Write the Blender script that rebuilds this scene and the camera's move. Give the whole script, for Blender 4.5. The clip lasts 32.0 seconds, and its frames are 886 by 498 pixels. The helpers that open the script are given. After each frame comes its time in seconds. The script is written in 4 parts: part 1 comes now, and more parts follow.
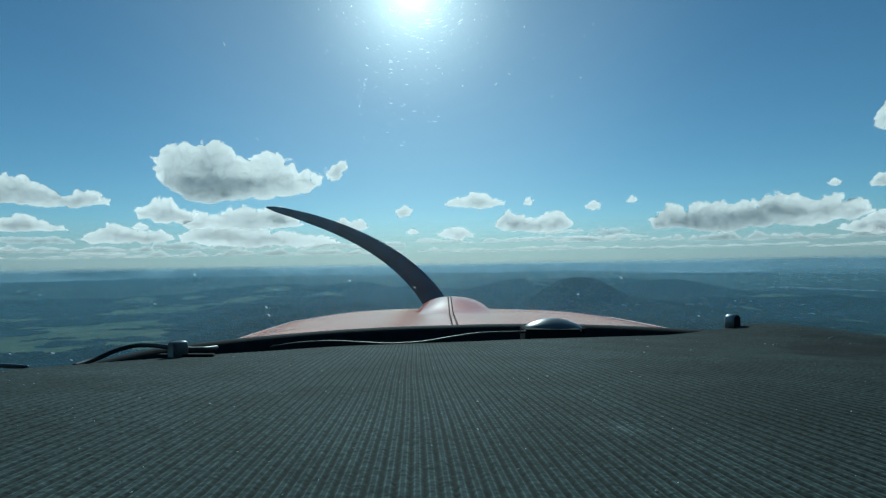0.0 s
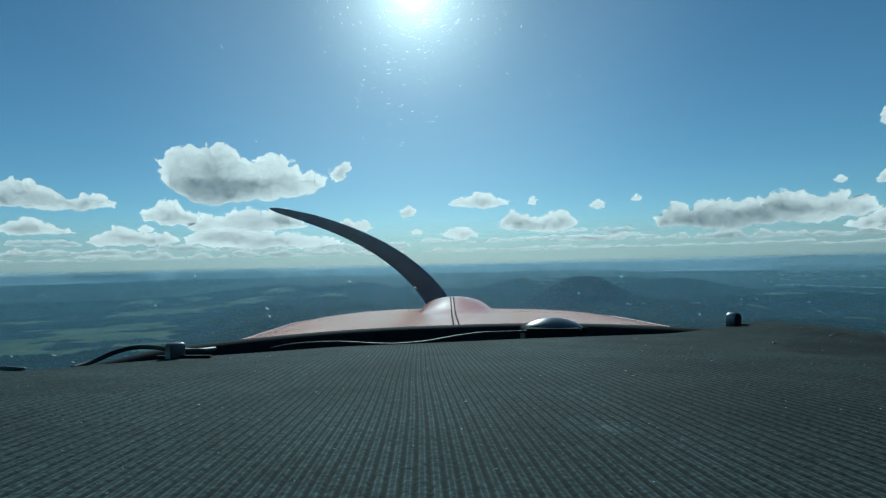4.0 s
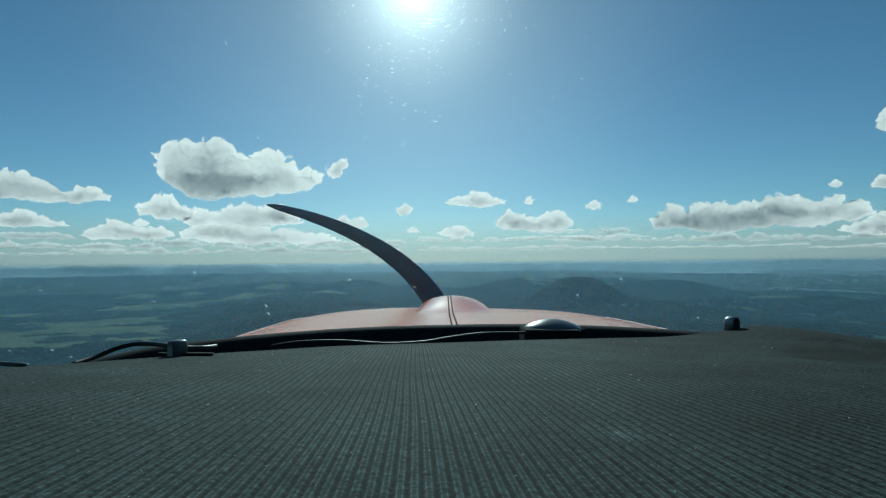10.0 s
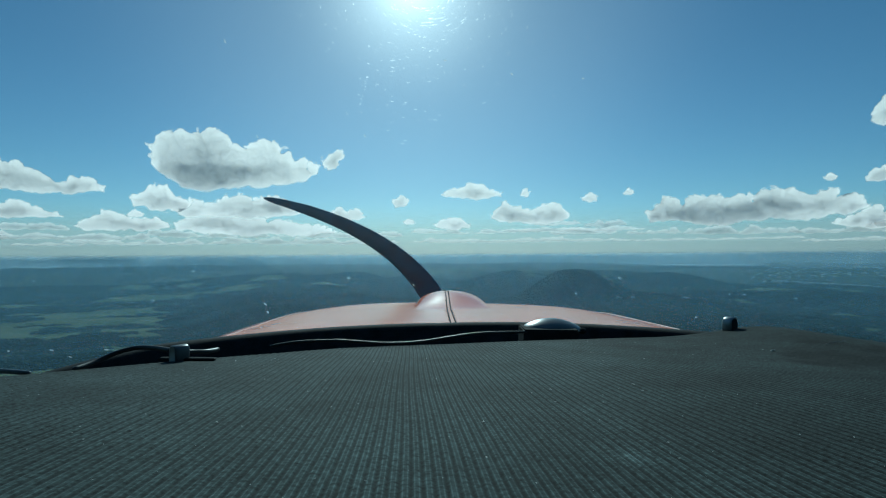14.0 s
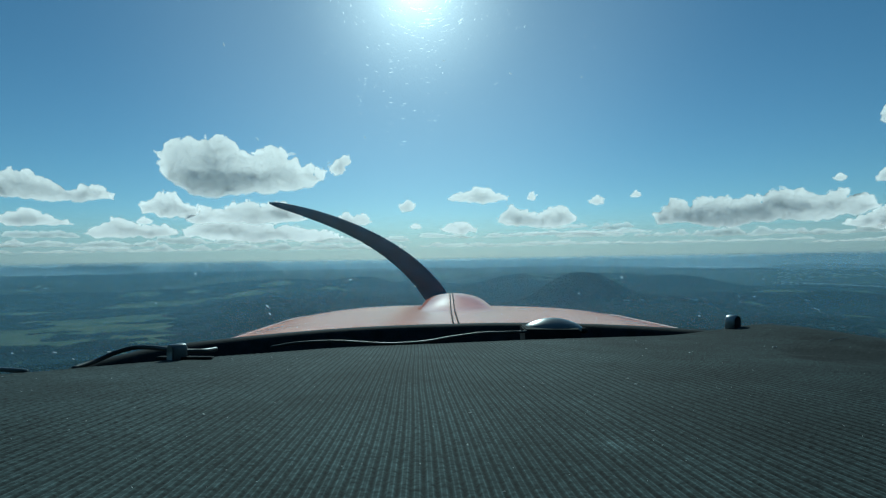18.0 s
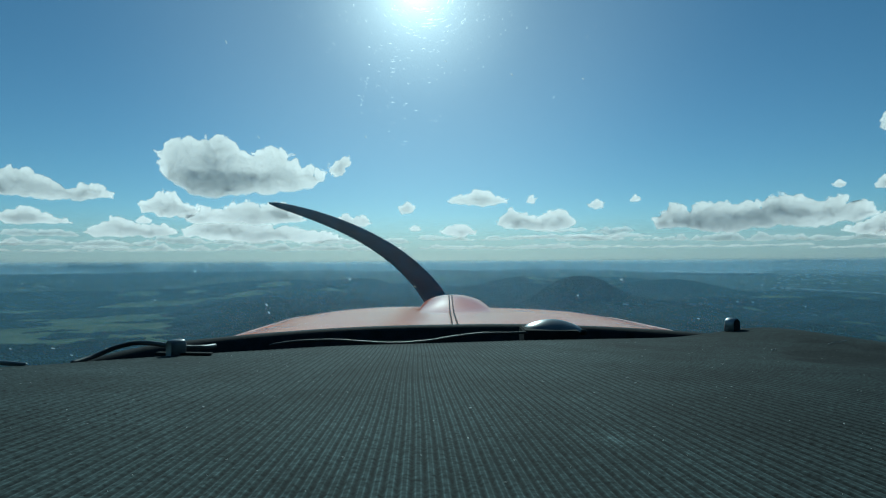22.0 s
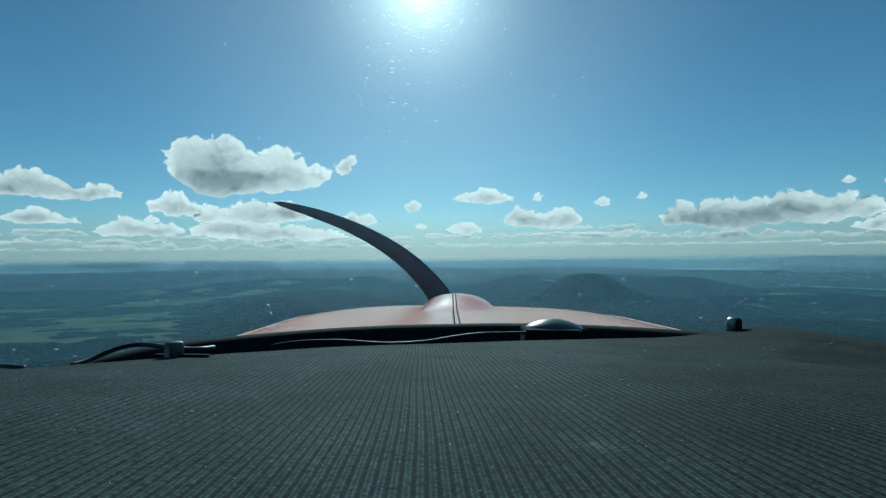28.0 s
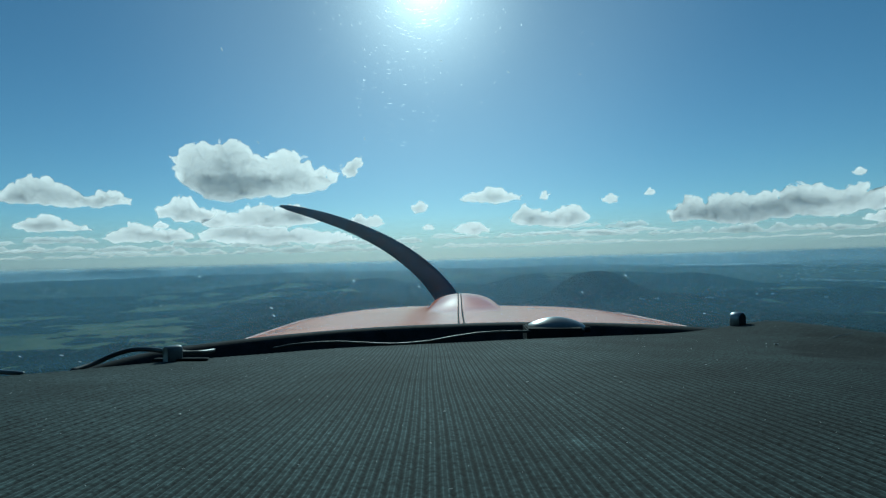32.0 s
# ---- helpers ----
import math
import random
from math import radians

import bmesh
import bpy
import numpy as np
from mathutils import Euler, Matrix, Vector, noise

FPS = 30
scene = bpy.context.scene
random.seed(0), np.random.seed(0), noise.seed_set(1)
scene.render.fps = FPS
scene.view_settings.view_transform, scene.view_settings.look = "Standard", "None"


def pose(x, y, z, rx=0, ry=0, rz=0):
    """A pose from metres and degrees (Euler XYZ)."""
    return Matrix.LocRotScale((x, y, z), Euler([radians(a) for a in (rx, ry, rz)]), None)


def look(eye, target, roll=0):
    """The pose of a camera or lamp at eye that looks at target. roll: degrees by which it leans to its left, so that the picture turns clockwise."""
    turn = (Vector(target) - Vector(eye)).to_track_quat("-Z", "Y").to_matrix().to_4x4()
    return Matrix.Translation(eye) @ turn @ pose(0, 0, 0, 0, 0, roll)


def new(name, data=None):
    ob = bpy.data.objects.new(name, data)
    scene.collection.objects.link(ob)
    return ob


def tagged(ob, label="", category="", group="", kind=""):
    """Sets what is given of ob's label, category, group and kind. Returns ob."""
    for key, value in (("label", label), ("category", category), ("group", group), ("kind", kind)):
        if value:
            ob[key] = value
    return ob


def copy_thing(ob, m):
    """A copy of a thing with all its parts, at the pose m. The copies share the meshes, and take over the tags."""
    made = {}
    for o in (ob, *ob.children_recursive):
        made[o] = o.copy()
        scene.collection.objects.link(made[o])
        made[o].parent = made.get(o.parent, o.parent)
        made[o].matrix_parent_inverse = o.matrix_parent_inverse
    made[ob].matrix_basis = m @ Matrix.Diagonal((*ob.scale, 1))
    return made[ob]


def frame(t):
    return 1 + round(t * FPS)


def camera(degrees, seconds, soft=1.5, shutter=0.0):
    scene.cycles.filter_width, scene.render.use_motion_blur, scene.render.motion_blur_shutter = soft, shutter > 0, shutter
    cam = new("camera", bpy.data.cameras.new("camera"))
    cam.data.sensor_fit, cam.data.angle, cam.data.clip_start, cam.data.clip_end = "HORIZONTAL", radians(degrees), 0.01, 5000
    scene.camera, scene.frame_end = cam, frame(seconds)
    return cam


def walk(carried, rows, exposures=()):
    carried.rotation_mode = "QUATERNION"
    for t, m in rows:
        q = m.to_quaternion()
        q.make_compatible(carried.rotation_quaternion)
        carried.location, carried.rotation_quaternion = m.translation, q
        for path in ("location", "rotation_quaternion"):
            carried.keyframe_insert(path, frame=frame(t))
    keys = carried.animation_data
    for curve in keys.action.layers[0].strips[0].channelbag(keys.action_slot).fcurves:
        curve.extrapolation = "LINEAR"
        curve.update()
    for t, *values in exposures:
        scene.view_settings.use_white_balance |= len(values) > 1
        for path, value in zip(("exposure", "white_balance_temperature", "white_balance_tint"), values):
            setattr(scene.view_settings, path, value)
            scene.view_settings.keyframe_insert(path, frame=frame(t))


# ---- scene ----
# One small aeroplane in flight over wooded hills, seen from a camera that lies on its glareshield.
# The country below is built at one tenth of its size, so that it reaches the horizon.
LENS = 80.0
FOCAL = 784 / math.tan(radians(LENS / 2))
EYE = 60.0                                        # the camera's height above the valley floor
PLANE = Matrix.Translation((0, 0, EYE)) @ pose(0, 0, 0, 1.29, 1.05, 0)
PIVOT = 0.5                                      # the camera sways about a point ahead of it

cam = camera(LENS, 32.0, soft=1.25)


def sway(right, down, lean):
    """A pose of the camera on the glareshield from how far the country lies right, down and turned."""
    yaw, pitch, roll = 0.55 * right / FOCAL, 0.6 * down / FOCAL, 0.42 * radians(lean)
    turn = Matrix.Rotation(yaw, 4, "Z") @ Matrix.Rotation(math.pi / 2 + pitch, 4, "X") @ Matrix.Rotation(roll, 4, "Z")
    off = Vector((PIVOT * math.sin(yaw), PIVOT * (1 - math.cos(yaw) * math.cos(pitch)), -PIVOT * math.sin(pitch)))
    return PLANE @ Matrix.Translation(off) @ turn


# seconds, then right, down and lean
SWAY = (
    (0.0, -8.7, 14.5, 0.2), (0.5, -1.1, 16.2, -0.89), (1.0, 9.8, 15.3, -2.34), (1.5, 12.6, 16.2, -3.36),
    (2.0, 5.1, 15.3, -2.51), (2.5, 4.2, 17.9, -3.69), (3.0, 7.2, 18.6, -4.52), (3.5, 8.9, 14.4, -1.32),
    (5.5, 0.3, 15.4, -0.16), (6.0, -11.0, 13.7, 1.3), (6.5, -32.9, 13.8, 1.0), (7.0, -29.6, 13.0, -0.87),
    (7.5, -6.8, 13.9, -0.86), (8.0, -6.8, 12.6, -0.26), (8.5, -26.6, 8.3, 0.14), (9.0, -32.7, 6.6, 0.1),
    (9.5, -20.3, 10.2, 1.25), (10.0, -7.9, 10.2, 1.26), (10.5, -11.1, 9.4, 1.68), (11.0, -23.4, 7.7, 2.39),
    (11.5, -29.0, 7.2, 0.69), (12.0, -25.8, 2.6, -0.39), (12.5, -11.1, -2.3, -0.87), (13.0, -15.9, -11.9, 0.12),
    (13.5, -24.8, -16.7, 3.04), (14.0, -20.9, -13.4, 1.65), (14.5, 5.6, -11.0, 1.04), (16.5, -2.6, -5.1, 0.34),
    (17.0, 2.1, -3.5, 1.74), (17.5, -3.5, -0.4, 3.32), (18.0, 1.4, -1.1, 0.44), (18.5, 19.9, -1.7, -1.41),
    (19.0, 25.6, -1.9, 1.06), (19.5, 4.5, -0.9, 2.97), (20.0, -5.6, 0.3, 1.64), (20.5, 9.4, 5.1, -0.13),
    (21.0, 23.2, 10.8, -0.34), (21.5, 15.3, 10.0, 1.05), (22.0, -1.2, 5.9, 1.82), (22.5, 9.7, 3.5, 0.16),
    (23.0, 21.7, 2.4, 0.52), (23.5, 22.7, 1.8, -1.16), (24.0, 15.8, -2.7, -2.02), (24.5, 0.3, -2.8, 0.07),
    (26.5, -2.8, -6.3, -0.22), (27.0, -28.5, -4.3, -0.24), (27.5, 0.1, 0.8, -2.24), (28.0, 18.5, -0.3, 1.29),
    (28.5, -2.2, -8.7, 3.11), (29.0, -5.9, -6.1, -0.08), (29.5, 23.0, -6.3, -3.47), (30.0, 30.9, -4.9, -0.51),
    (30.5, 15.4, -2.2, 1.53), (31.0, 12.0, -0.5, -0.78), (31.5, 29.6, 1.0, -1.24), (32.0, 42.9, 0.8, -1.28),
)
walk(cam, [(t, sway(a, b, c)) for t, a, b, c in SWAY], exposures=[
    (0.0, -0.27, 5100, -25), (3.5, -0.27, 5080, -25), (6.0, -0.27, 5300, -24), (9.0, -0.27, 5380, -24), (12.5, -0.27, 5340, -24),
    (14.0, -0.27, 5040, -27), (19.0, -0.27, 5080, -27), (24.0, -0.27, 5090, -27), (32.0, -0.27, 5040, -27)])


def far(x, y, depth):
    """A place in the country from its bearing and height in the view, depth metres ahead."""
    return Vector(((x - 790) / FOCAL * depth, depth, EYE + (450 - y) / FOCAL * depth))


# ---- light ----
SUN_WAY = Vector(((746 - 790) / FOCAL, 1, 500 / FOCAL)).normalized()
SUN_UP = math.asin(SUN_WAY.z)
SUN_TURN = math.atan2(SUN_WAY.x, SUN_WAY.y)

world = bpy.data.worlds.new("sky")
scene.world = world
scene.cycles.transparent_max_bounces = 32
world.use_nodes = True
wn = world.node_tree
sky = wn.nodes.new("ShaderNodeTexSky")
sky.sky_type = "NISHITA"
sky.sun_disc = False
sky.sun_elevation, sky.sun_rotation = SUN_UP, SUN_TURN
sky.altitude, sky.air_density, sky.dust_density, sky.ozone_density = 900, 0.9, 0.4, 3.2
wn.links.new(sky.outputs[0], wn.nodes["Background"].inputs[0])
wn.nodes["Background"].inputs[1].default_value = 0.075

sun = new("sun", bpy.data.lights.new("sun", "SUN"))
sun.data.energy, sun.data.angle, sun.data.color = 3.6, radians(0.53), (1.0, 0.925, 0.88)
sun.matrix_world = look(SUN_WAY * 50 + Vector((0, 0, EYE)), (0, 0, EYE))


# ---- materials ----
def material(name, color, rough=0.6, metal=0.0, scale=40.0, vary=0.25, bump=0.0, bump_scale=200.0, coat=0.0, space="Object", sheen=0.0):
    """A Principled surface with two scales of variation and a fine relief."""
    m = bpy.data.materials.new(name)
    m.use_nodes = True
    n, l = m.node_tree.nodes, m.node_tree.links
    b = n["Principled BSDF"]
    co = n.new("ShaderNodeTexCoord")
    coarse, fine = n.new("ShaderNodeTexNoise"), n.new("ShaderNodeTexNoise")
    coarse.inputs["Scale"].default_value, coarse.inputs["Detail"].default_value = scale, 5
    fine.inputs["Scale"].default_value, fine.inputs["Detail"].default_value = scale * 9, 3
    both = n.new("ShaderNodeMath")
    both.operation = "MULTIPLY_ADD"
    both.inputs[1].default_value = 0.5
    ramp = n.new("ShaderNodeValToRGB")
    ramp.color_ramp.elements[0].position, ramp.color_ramp.elements[1].position = 0.5, 1.0
    ramp.color_ramp.elements[0].color = (*[max(0, c * (1 - vary)) for c in color], 1)
    ramp.color_ramp.elements[1].color = (*[min(1, c * (1 + vary)) for c in color], 1)
    for t in (coarse, fine):
        l.new(co.outputs[space], t.inputs["Vector"])
    l.new(fine.outputs["Fac"], both.inputs[0])
    l.new(coarse.outputs["Fac"], both.inputs[2])
    l.new(both.outputs[0], ramp.inputs[0])
    l.new(ramp.outputs[0], b.inputs["Base Color"])
    b.inputs["Roughness"].default_value, b.inputs["Metallic"].default_value = rough, metal
    b.inputs["Coat Weight"].default_value, b.inputs["Coat Roughness"].default_value = coat, 0.08
    b.inputs["Sheen Weight"].default_value = sheen
    if bump:
        t, h = n.new("ShaderNodeTexNoise"), n.new("ShaderNodeBump")
        t.inputs["Scale"].default_value, t.inputs["Detail"].default_value = bump_scale, 6
        h.inputs["Strength"].default_value, h.inputs["Distance"].default_value = bump, 1 / bump_scale
        l.new(co.outputs[space], t.inputs["Vector"])
        l.new(t.outputs["Fac"], h.inputs["Height"])
        l.new(h.outputs[0], b.inputs["Normal"])
    return m


def plain(name):
    m = bpy.data.materials.new(name)
    m.use_nodes = True
    m.node_tree.nodes.clear()
    return m, m.node_tree.nodes, m.node_tree.links


CLOTH = material("ribbed_cloth", (0.047, 0.064, 0.064), 0.95, scale=25, vary=0.35, bump=0.25, bump_scale=900)
n, l = CLOTH.node_tree.nodes, CLOTH.node_tree.links
b = n["Principled BSDF"]
yarn, tone = n.new("ShaderNodeAttribute"), n.new("ShaderNodeMix")
yarn.attribute_name, tone.data_type, tone.blend_type = "yarn", "RGBA", "MULTIPLY"
tone.inputs["Factor"].default_value = 1.0
l.new(b.inputs["Base Color"].links[0].from_socket, tone.inputs["A"])
# each rib: a broad band between two pale threads; shade of the furrow beside it painted dark
across, worn, thread, wear, both, twist = (n.new("ShaderNodeAttribute"), n.new("ShaderNodeAttribute"), n.new("ShaderNodeValToRGB"),
                                           n.new("ShaderNodeMix"), n.new("ShaderNodeMath"), n.new("ShaderNodeTexNoise"))
across.attribute_name, worn.attribute_name = "rib", "worn"
turns, from_mid, size = n.new("ShaderNodeMath"), n.new("ShaderNodeMath"), n.new("ShaderNodeMath")
turns.operation, from_mid.operation, size.operation, both.operation = "FRACT", "SUBTRACT", "ABSOLUTE", "MULTIPLY"
from_mid.inputs[1].default_value = 0.5
twist.inputs["Scale"].default_value = 800
knots = n.new("ShaderNodeMath")
knots.operation, knots.inputs[1].default_value, knots.inputs[2].default_value = "MULTIPLY_ADD", 3.2, -0.6
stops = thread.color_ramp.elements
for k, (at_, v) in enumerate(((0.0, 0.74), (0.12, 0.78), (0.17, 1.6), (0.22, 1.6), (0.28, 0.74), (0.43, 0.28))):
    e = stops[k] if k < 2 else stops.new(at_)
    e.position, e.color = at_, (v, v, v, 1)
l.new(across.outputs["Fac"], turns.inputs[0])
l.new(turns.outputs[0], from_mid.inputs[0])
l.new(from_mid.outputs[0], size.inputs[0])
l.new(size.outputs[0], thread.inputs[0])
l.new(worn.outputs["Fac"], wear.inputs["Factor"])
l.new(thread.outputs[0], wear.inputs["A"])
wear.inputs["B"].default_value = 0.75
l.new(n["Texture Coordinate"].outputs["Object"], twist.inputs["Vector"])
l.new(twist.outputs["Fac"], knots.inputs[0])
l.new(knots.outputs[0], both.inputs[0])
each = n.new("ShaderNodeMath")
each.operation = "MULTIPLY"
l.new(wear.outputs["Result"], each.inputs[0])
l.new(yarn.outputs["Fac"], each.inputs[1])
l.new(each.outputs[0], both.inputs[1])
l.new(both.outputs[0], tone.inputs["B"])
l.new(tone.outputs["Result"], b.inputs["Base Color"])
b.inputs["Specular IOR Level"].default_value = 0.15
RED = material("red_paint", (0.9, 0.22, 0.1), 0.16, scale=9, vary=0.1, bump=0.012, bump_scale=40)
RED.node_tree.nodes["Principled BSDF"].inputs["Specular IOR Level"].default_value = 0.17
BLACK = material("black_rubber", (0.022, 0.024, 0.026), 0.9, scale=60, vary=0.4, bump=0.2, bump_scale=500)
BLACK.node_tree.nodes["Principled BSDF"].inputs["Specular IOR Level"].default_value = 0.08
CABLE = material("cable_sheath", (0.016, 0.017, 0.018), 0.5, scale=90, vary=0.2)
DOME = material("grey_satin_plastic", (0.14, 0.145, 0.145), 0.3, scale=120, vary=0.15, bump=0.05, bump_scale=1500)
LIT_SIDE = material("lit_tab_side", (0.35, 0.36, 0.36), 0.4, 0.8, scale=150, vary=0.3)
# the blue of sky and haze over the blade is put into its colour
PROP = material("propeller_sky_tint", (0.004, 0.08, 0.18), 0.6, scale=20, vary=0.35, bump=0.05, bump_scale=200)
PROP.node_tree.nodes["Principled BSDF"].inputs["Specular IOR Level"].default_value = 0.2
TRIM = material("cabin_trim", (0.05, 0.05, 0.055), 0.85, scale=30, vary=0.25, bump=0.2, bump_scale=300)
LINT = material("pale_lint", (0.55, 0.57, 0.55), 0.9, scale=200, vary=0.3)
HOUSE = material("pale_walls_and_roofs", (0.75, 0.74, 0.7), 0.8, scale=0.2, vary=0.2)

# glass: clear, with a thin film of dust that spreads the sunlight forwards
GLASS, n, l = plain("dusty_acrylic")
out, last = n.new("ShaderNodeOutputMaterial"), n.new("ShaderNodeBsdfTransparent")
last.inputs[0].default_value = (0.97, 0.985, 0.98, 1)
grains = n.new("ShaderNodeCombineXYZ")                # loose grains spread the light evenly about its own way
for k in range(3):
    grains.inputs[k].default_value = -SUN_WAY[k]
for weight, ior, rough in ((0.013, 1.3, 0.72), (0.026, 1.6, 1.0), (0.0032, 1.3, 0.5), (0.0006, 1.2, 0.4), (0.015, 0, 0.05)):
    film, mixer = n.new("ShaderNodeBsdfRefraction" if ior else "ShaderNodeBsdfGlossy"), n.new("ShaderNodeMixShader")
    film.inputs["Roughness"].default_value = rough
    if ior:
        film.inputs["IOR"].default_value = ior
        l.new(grains.outputs[0], film.inputs["Normal"])
    mixer.inputs[0].default_value = weight
    l.new(last.outputs[0], mixer.inputs[1])
    l.new(film.outputs[0], mixer.inputs[2])
    last = mixer
l.new(last.outputs[0], out.inputs[0])

# scratches and specks in the acrylic catch the sun behind them
SCRATCH, n, l = plain("scratched_acrylic")
out, tl, clear, mixer = n.new("ShaderNodeOutputMaterial"), n.new("ShaderNodeBsdfRefraction"), n.new("ShaderNodeBsdfTransparent"), n.new("ShaderNodeMixShader")
tl.inputs["Roughness"].default_value, tl.inputs["IOR"].default_value = 0.9, 1.5
grains = n.new("ShaderNodeCombineXYZ")
for k in range(3):
    grains.inputs[k].default_value = -SUN_WAY[k]
l.new(grains.outputs[0], tl.inputs["Normal"])
geo, range_ = n.new("ShaderNodeNewGeometry"), n.new("ShaderNodeMapRange")
range_.inputs[3].default_value, range_.inputs[4].default_value = 0.008, 0.09
l.new(geo.outputs["Random Per Island"], range_.inputs[0])
l.new(range_.outputs[0], mixer.inputs[0])
l.new(clear.outputs[0], mixer.inputs[1])
l.new(tl.outputs[0], mixer.inputs[2])
l.new(mixer.outputs[0], out.inputs[0])


def cloud_material(name, weight):
    """Droplets: thin cloud lets the light through, thick cloud only sends back what falls on it."""
    m, n, l = plain(name)
    out, body, skin = n.new("ShaderNodeOutputMaterial"), n.new("ShaderNodeMixShader"), n.new("ShaderNodeMixShader")
    df, tr, air = n.new("ShaderNodeBsdfDiffuse"), n.new("ShaderNodeBsdfTranslucent"), n.new("ShaderNodeBsdfTransparent")
    df.inputs[0].default_value, tr.inputs[0].default_value = (0.92, 0.87, 0.88, 1), (0.92, 0.86, 0.86, 1)
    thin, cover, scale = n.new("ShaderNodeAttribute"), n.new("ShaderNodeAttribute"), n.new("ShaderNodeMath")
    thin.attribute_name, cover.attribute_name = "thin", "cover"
    scale.operation = "MULTIPLY"
    scale.inputs[1].default_value = weight
    # light that has been scattered many times forgets the fine relief
    geo, soften = n.new("ShaderNodeNewGeometry"), n.new("ShaderNodeVectorMath")
    soften.operation, soften.inputs[1].default_value, soften.inputs[2].default_value = "MULTIPLY_ADD", (0.48, 0.48, 0.48), (0, -0.6, 0.0)
    l.new(geo.outputs["Normal"], soften.inputs[0])
    l.new(soften.outputs[0], tr.inputs["Normal"])
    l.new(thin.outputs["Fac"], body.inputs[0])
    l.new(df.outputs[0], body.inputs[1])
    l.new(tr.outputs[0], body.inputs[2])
    l.new(cover.outputs["Fac"], scale.inputs[0])
    l.new(scale.outputs[0], skin.inputs[0])
    l.new(air.outputs[0], skin.inputs[1])
    l.new(body.outputs[0], skin.inputs[2])
    l.new(skin.outputs[0], out.inputs[0])
    return m


CLOUD = cloud_material("cloud", 1.0)
VEIL = cloud_material("cloud_far_side", 0.12)
STRIP = cloud_material("hazy_cloud", 0.6)


def haze_material(name, strength, level, top, color):
    """A sheet tinted as hazy air: clear, scattering a little blue light, thinning out with height."""
    m, n, l = plain(name)
    out, air, mx = n.new("ShaderNodeOutputMaterial"), n.new("ShaderNodeBsdfTransparent"), n.new("ShaderNodeMixShader")
    tr, co, sep, rp = n.new("ShaderNodeBsdfTranslucent"), n.new("ShaderNodeTexCoord"), n.new("ShaderNodeSeparateXYZ"), n.new("ShaderNodeMapRange")
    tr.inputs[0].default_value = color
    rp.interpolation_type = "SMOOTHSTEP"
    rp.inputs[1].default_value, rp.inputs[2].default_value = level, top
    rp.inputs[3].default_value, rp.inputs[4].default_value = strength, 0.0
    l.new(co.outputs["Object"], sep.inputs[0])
    l.new(sep.outputs[2], rp.inputs[0])
    l.new(rp.outputs[0], mx.inputs[0])
    l.new(air.outputs[0], mx.inputs[1])
    l.new(tr.outputs[0], mx.inputs[2])
    l.new(mx.outputs[0], out.inputs[0])
    return m


# the country: woods and meadows, told apart by the sheet's own "meadow" layer
LAND = material("woods_and_meadows", (0.024, 0.04, 0.026), 0.95, scale=0.016, vary=1.0, bump=1.0, bump_scale=0.5)
n, l = LAND.node_tree.nodes, LAND.node_tree.links
b = n["Principled BSDF"]
woods = b.inputs["Base Color"].links[0].from_socket
b.inputs["Specular IOR Level"].default_value = 0.1
layer, grass, gn, mx = n.new("ShaderNodeAttribute"), n.new("ShaderNodeValToRGB"), n.new("ShaderNodeTexNoise"), n.new("ShaderNodeMix")
layer.attribute_name = "meadow"
mx.data_type = "RGBA"
gn.inputs["Scale"].default_value, gn.inputs["Detail"].default_value = 0.03, 4
grass.color_ramp.elements[0].position, grass.color_ramp.elements[1].position = 0.35, 0.65
grass.color_ramp.elements[0].color, grass.color_ramp.elements[1].color = (0.068, 0.105, 0.036, 1), (0.17, 0.185, 0.075, 1)
l.new(n["Texture Coordinate"].outputs["Object"], gn.inputs["Vector"])
l.new(gn.outputs["Fac"], grass.inputs[0])
l.new(layer.outputs["Fac"], mx.inputs["Factor"])
l.new(woods, mx.inputs["A"])
l.new(grass.outputs[0], mx.inputs["B"])
l.new(mx.outputs["Result"], b.inputs["Base Color"])
LEAVES = material("tree_crowns", (0.022, 0.038, 0.023), 0.95, scale=0.016, vary=1.0)
LEAVES.node_tree.nodes["Principled BSDF"].inputs["Specular IOR Level"].default_value = 0.1
WATER = material("lake_water", (0.42, 0.46, 0.48), 0.25, scale=0.02, vary=0.2, bump=0.03, bump_scale=0.3)
WATER.node_tree.nodes["Principled BSDF"].inputs["Specular IOR Level"].default_value = 1.0


# ---- helpers of this place ----
def mesh_of(name, verts, faces, mat, smooth=True):
    me = bpy.data.meshes.new(name)
    me.from_pydata([tuple(v) for v in verts], [], faces)
    me.materials.append(mat)
    if smooth:
        me.polygons.foreach_set("use_smooth", [True] * len(me.polygons))
    me.update()
    return me


def grid_mesh(name, p, mat, smooth=True, wrap=False):
    """A mesh from a rows x columns x 3 array of places."""
    r, c = p.shape[:2]
    i = np.arange(r * c).reshape(r, c)
    if wrap:
        i = np.concatenate([i, i[:, :1]], 1)
    q = np.stack([i[:-1, :-1], i[:-1, 1:], i[1:, 1:], i[1:, :-1]], -1).reshape(-1, 4)
    return quads(name, p.reshape(-1, 3), q, mat, smooth)


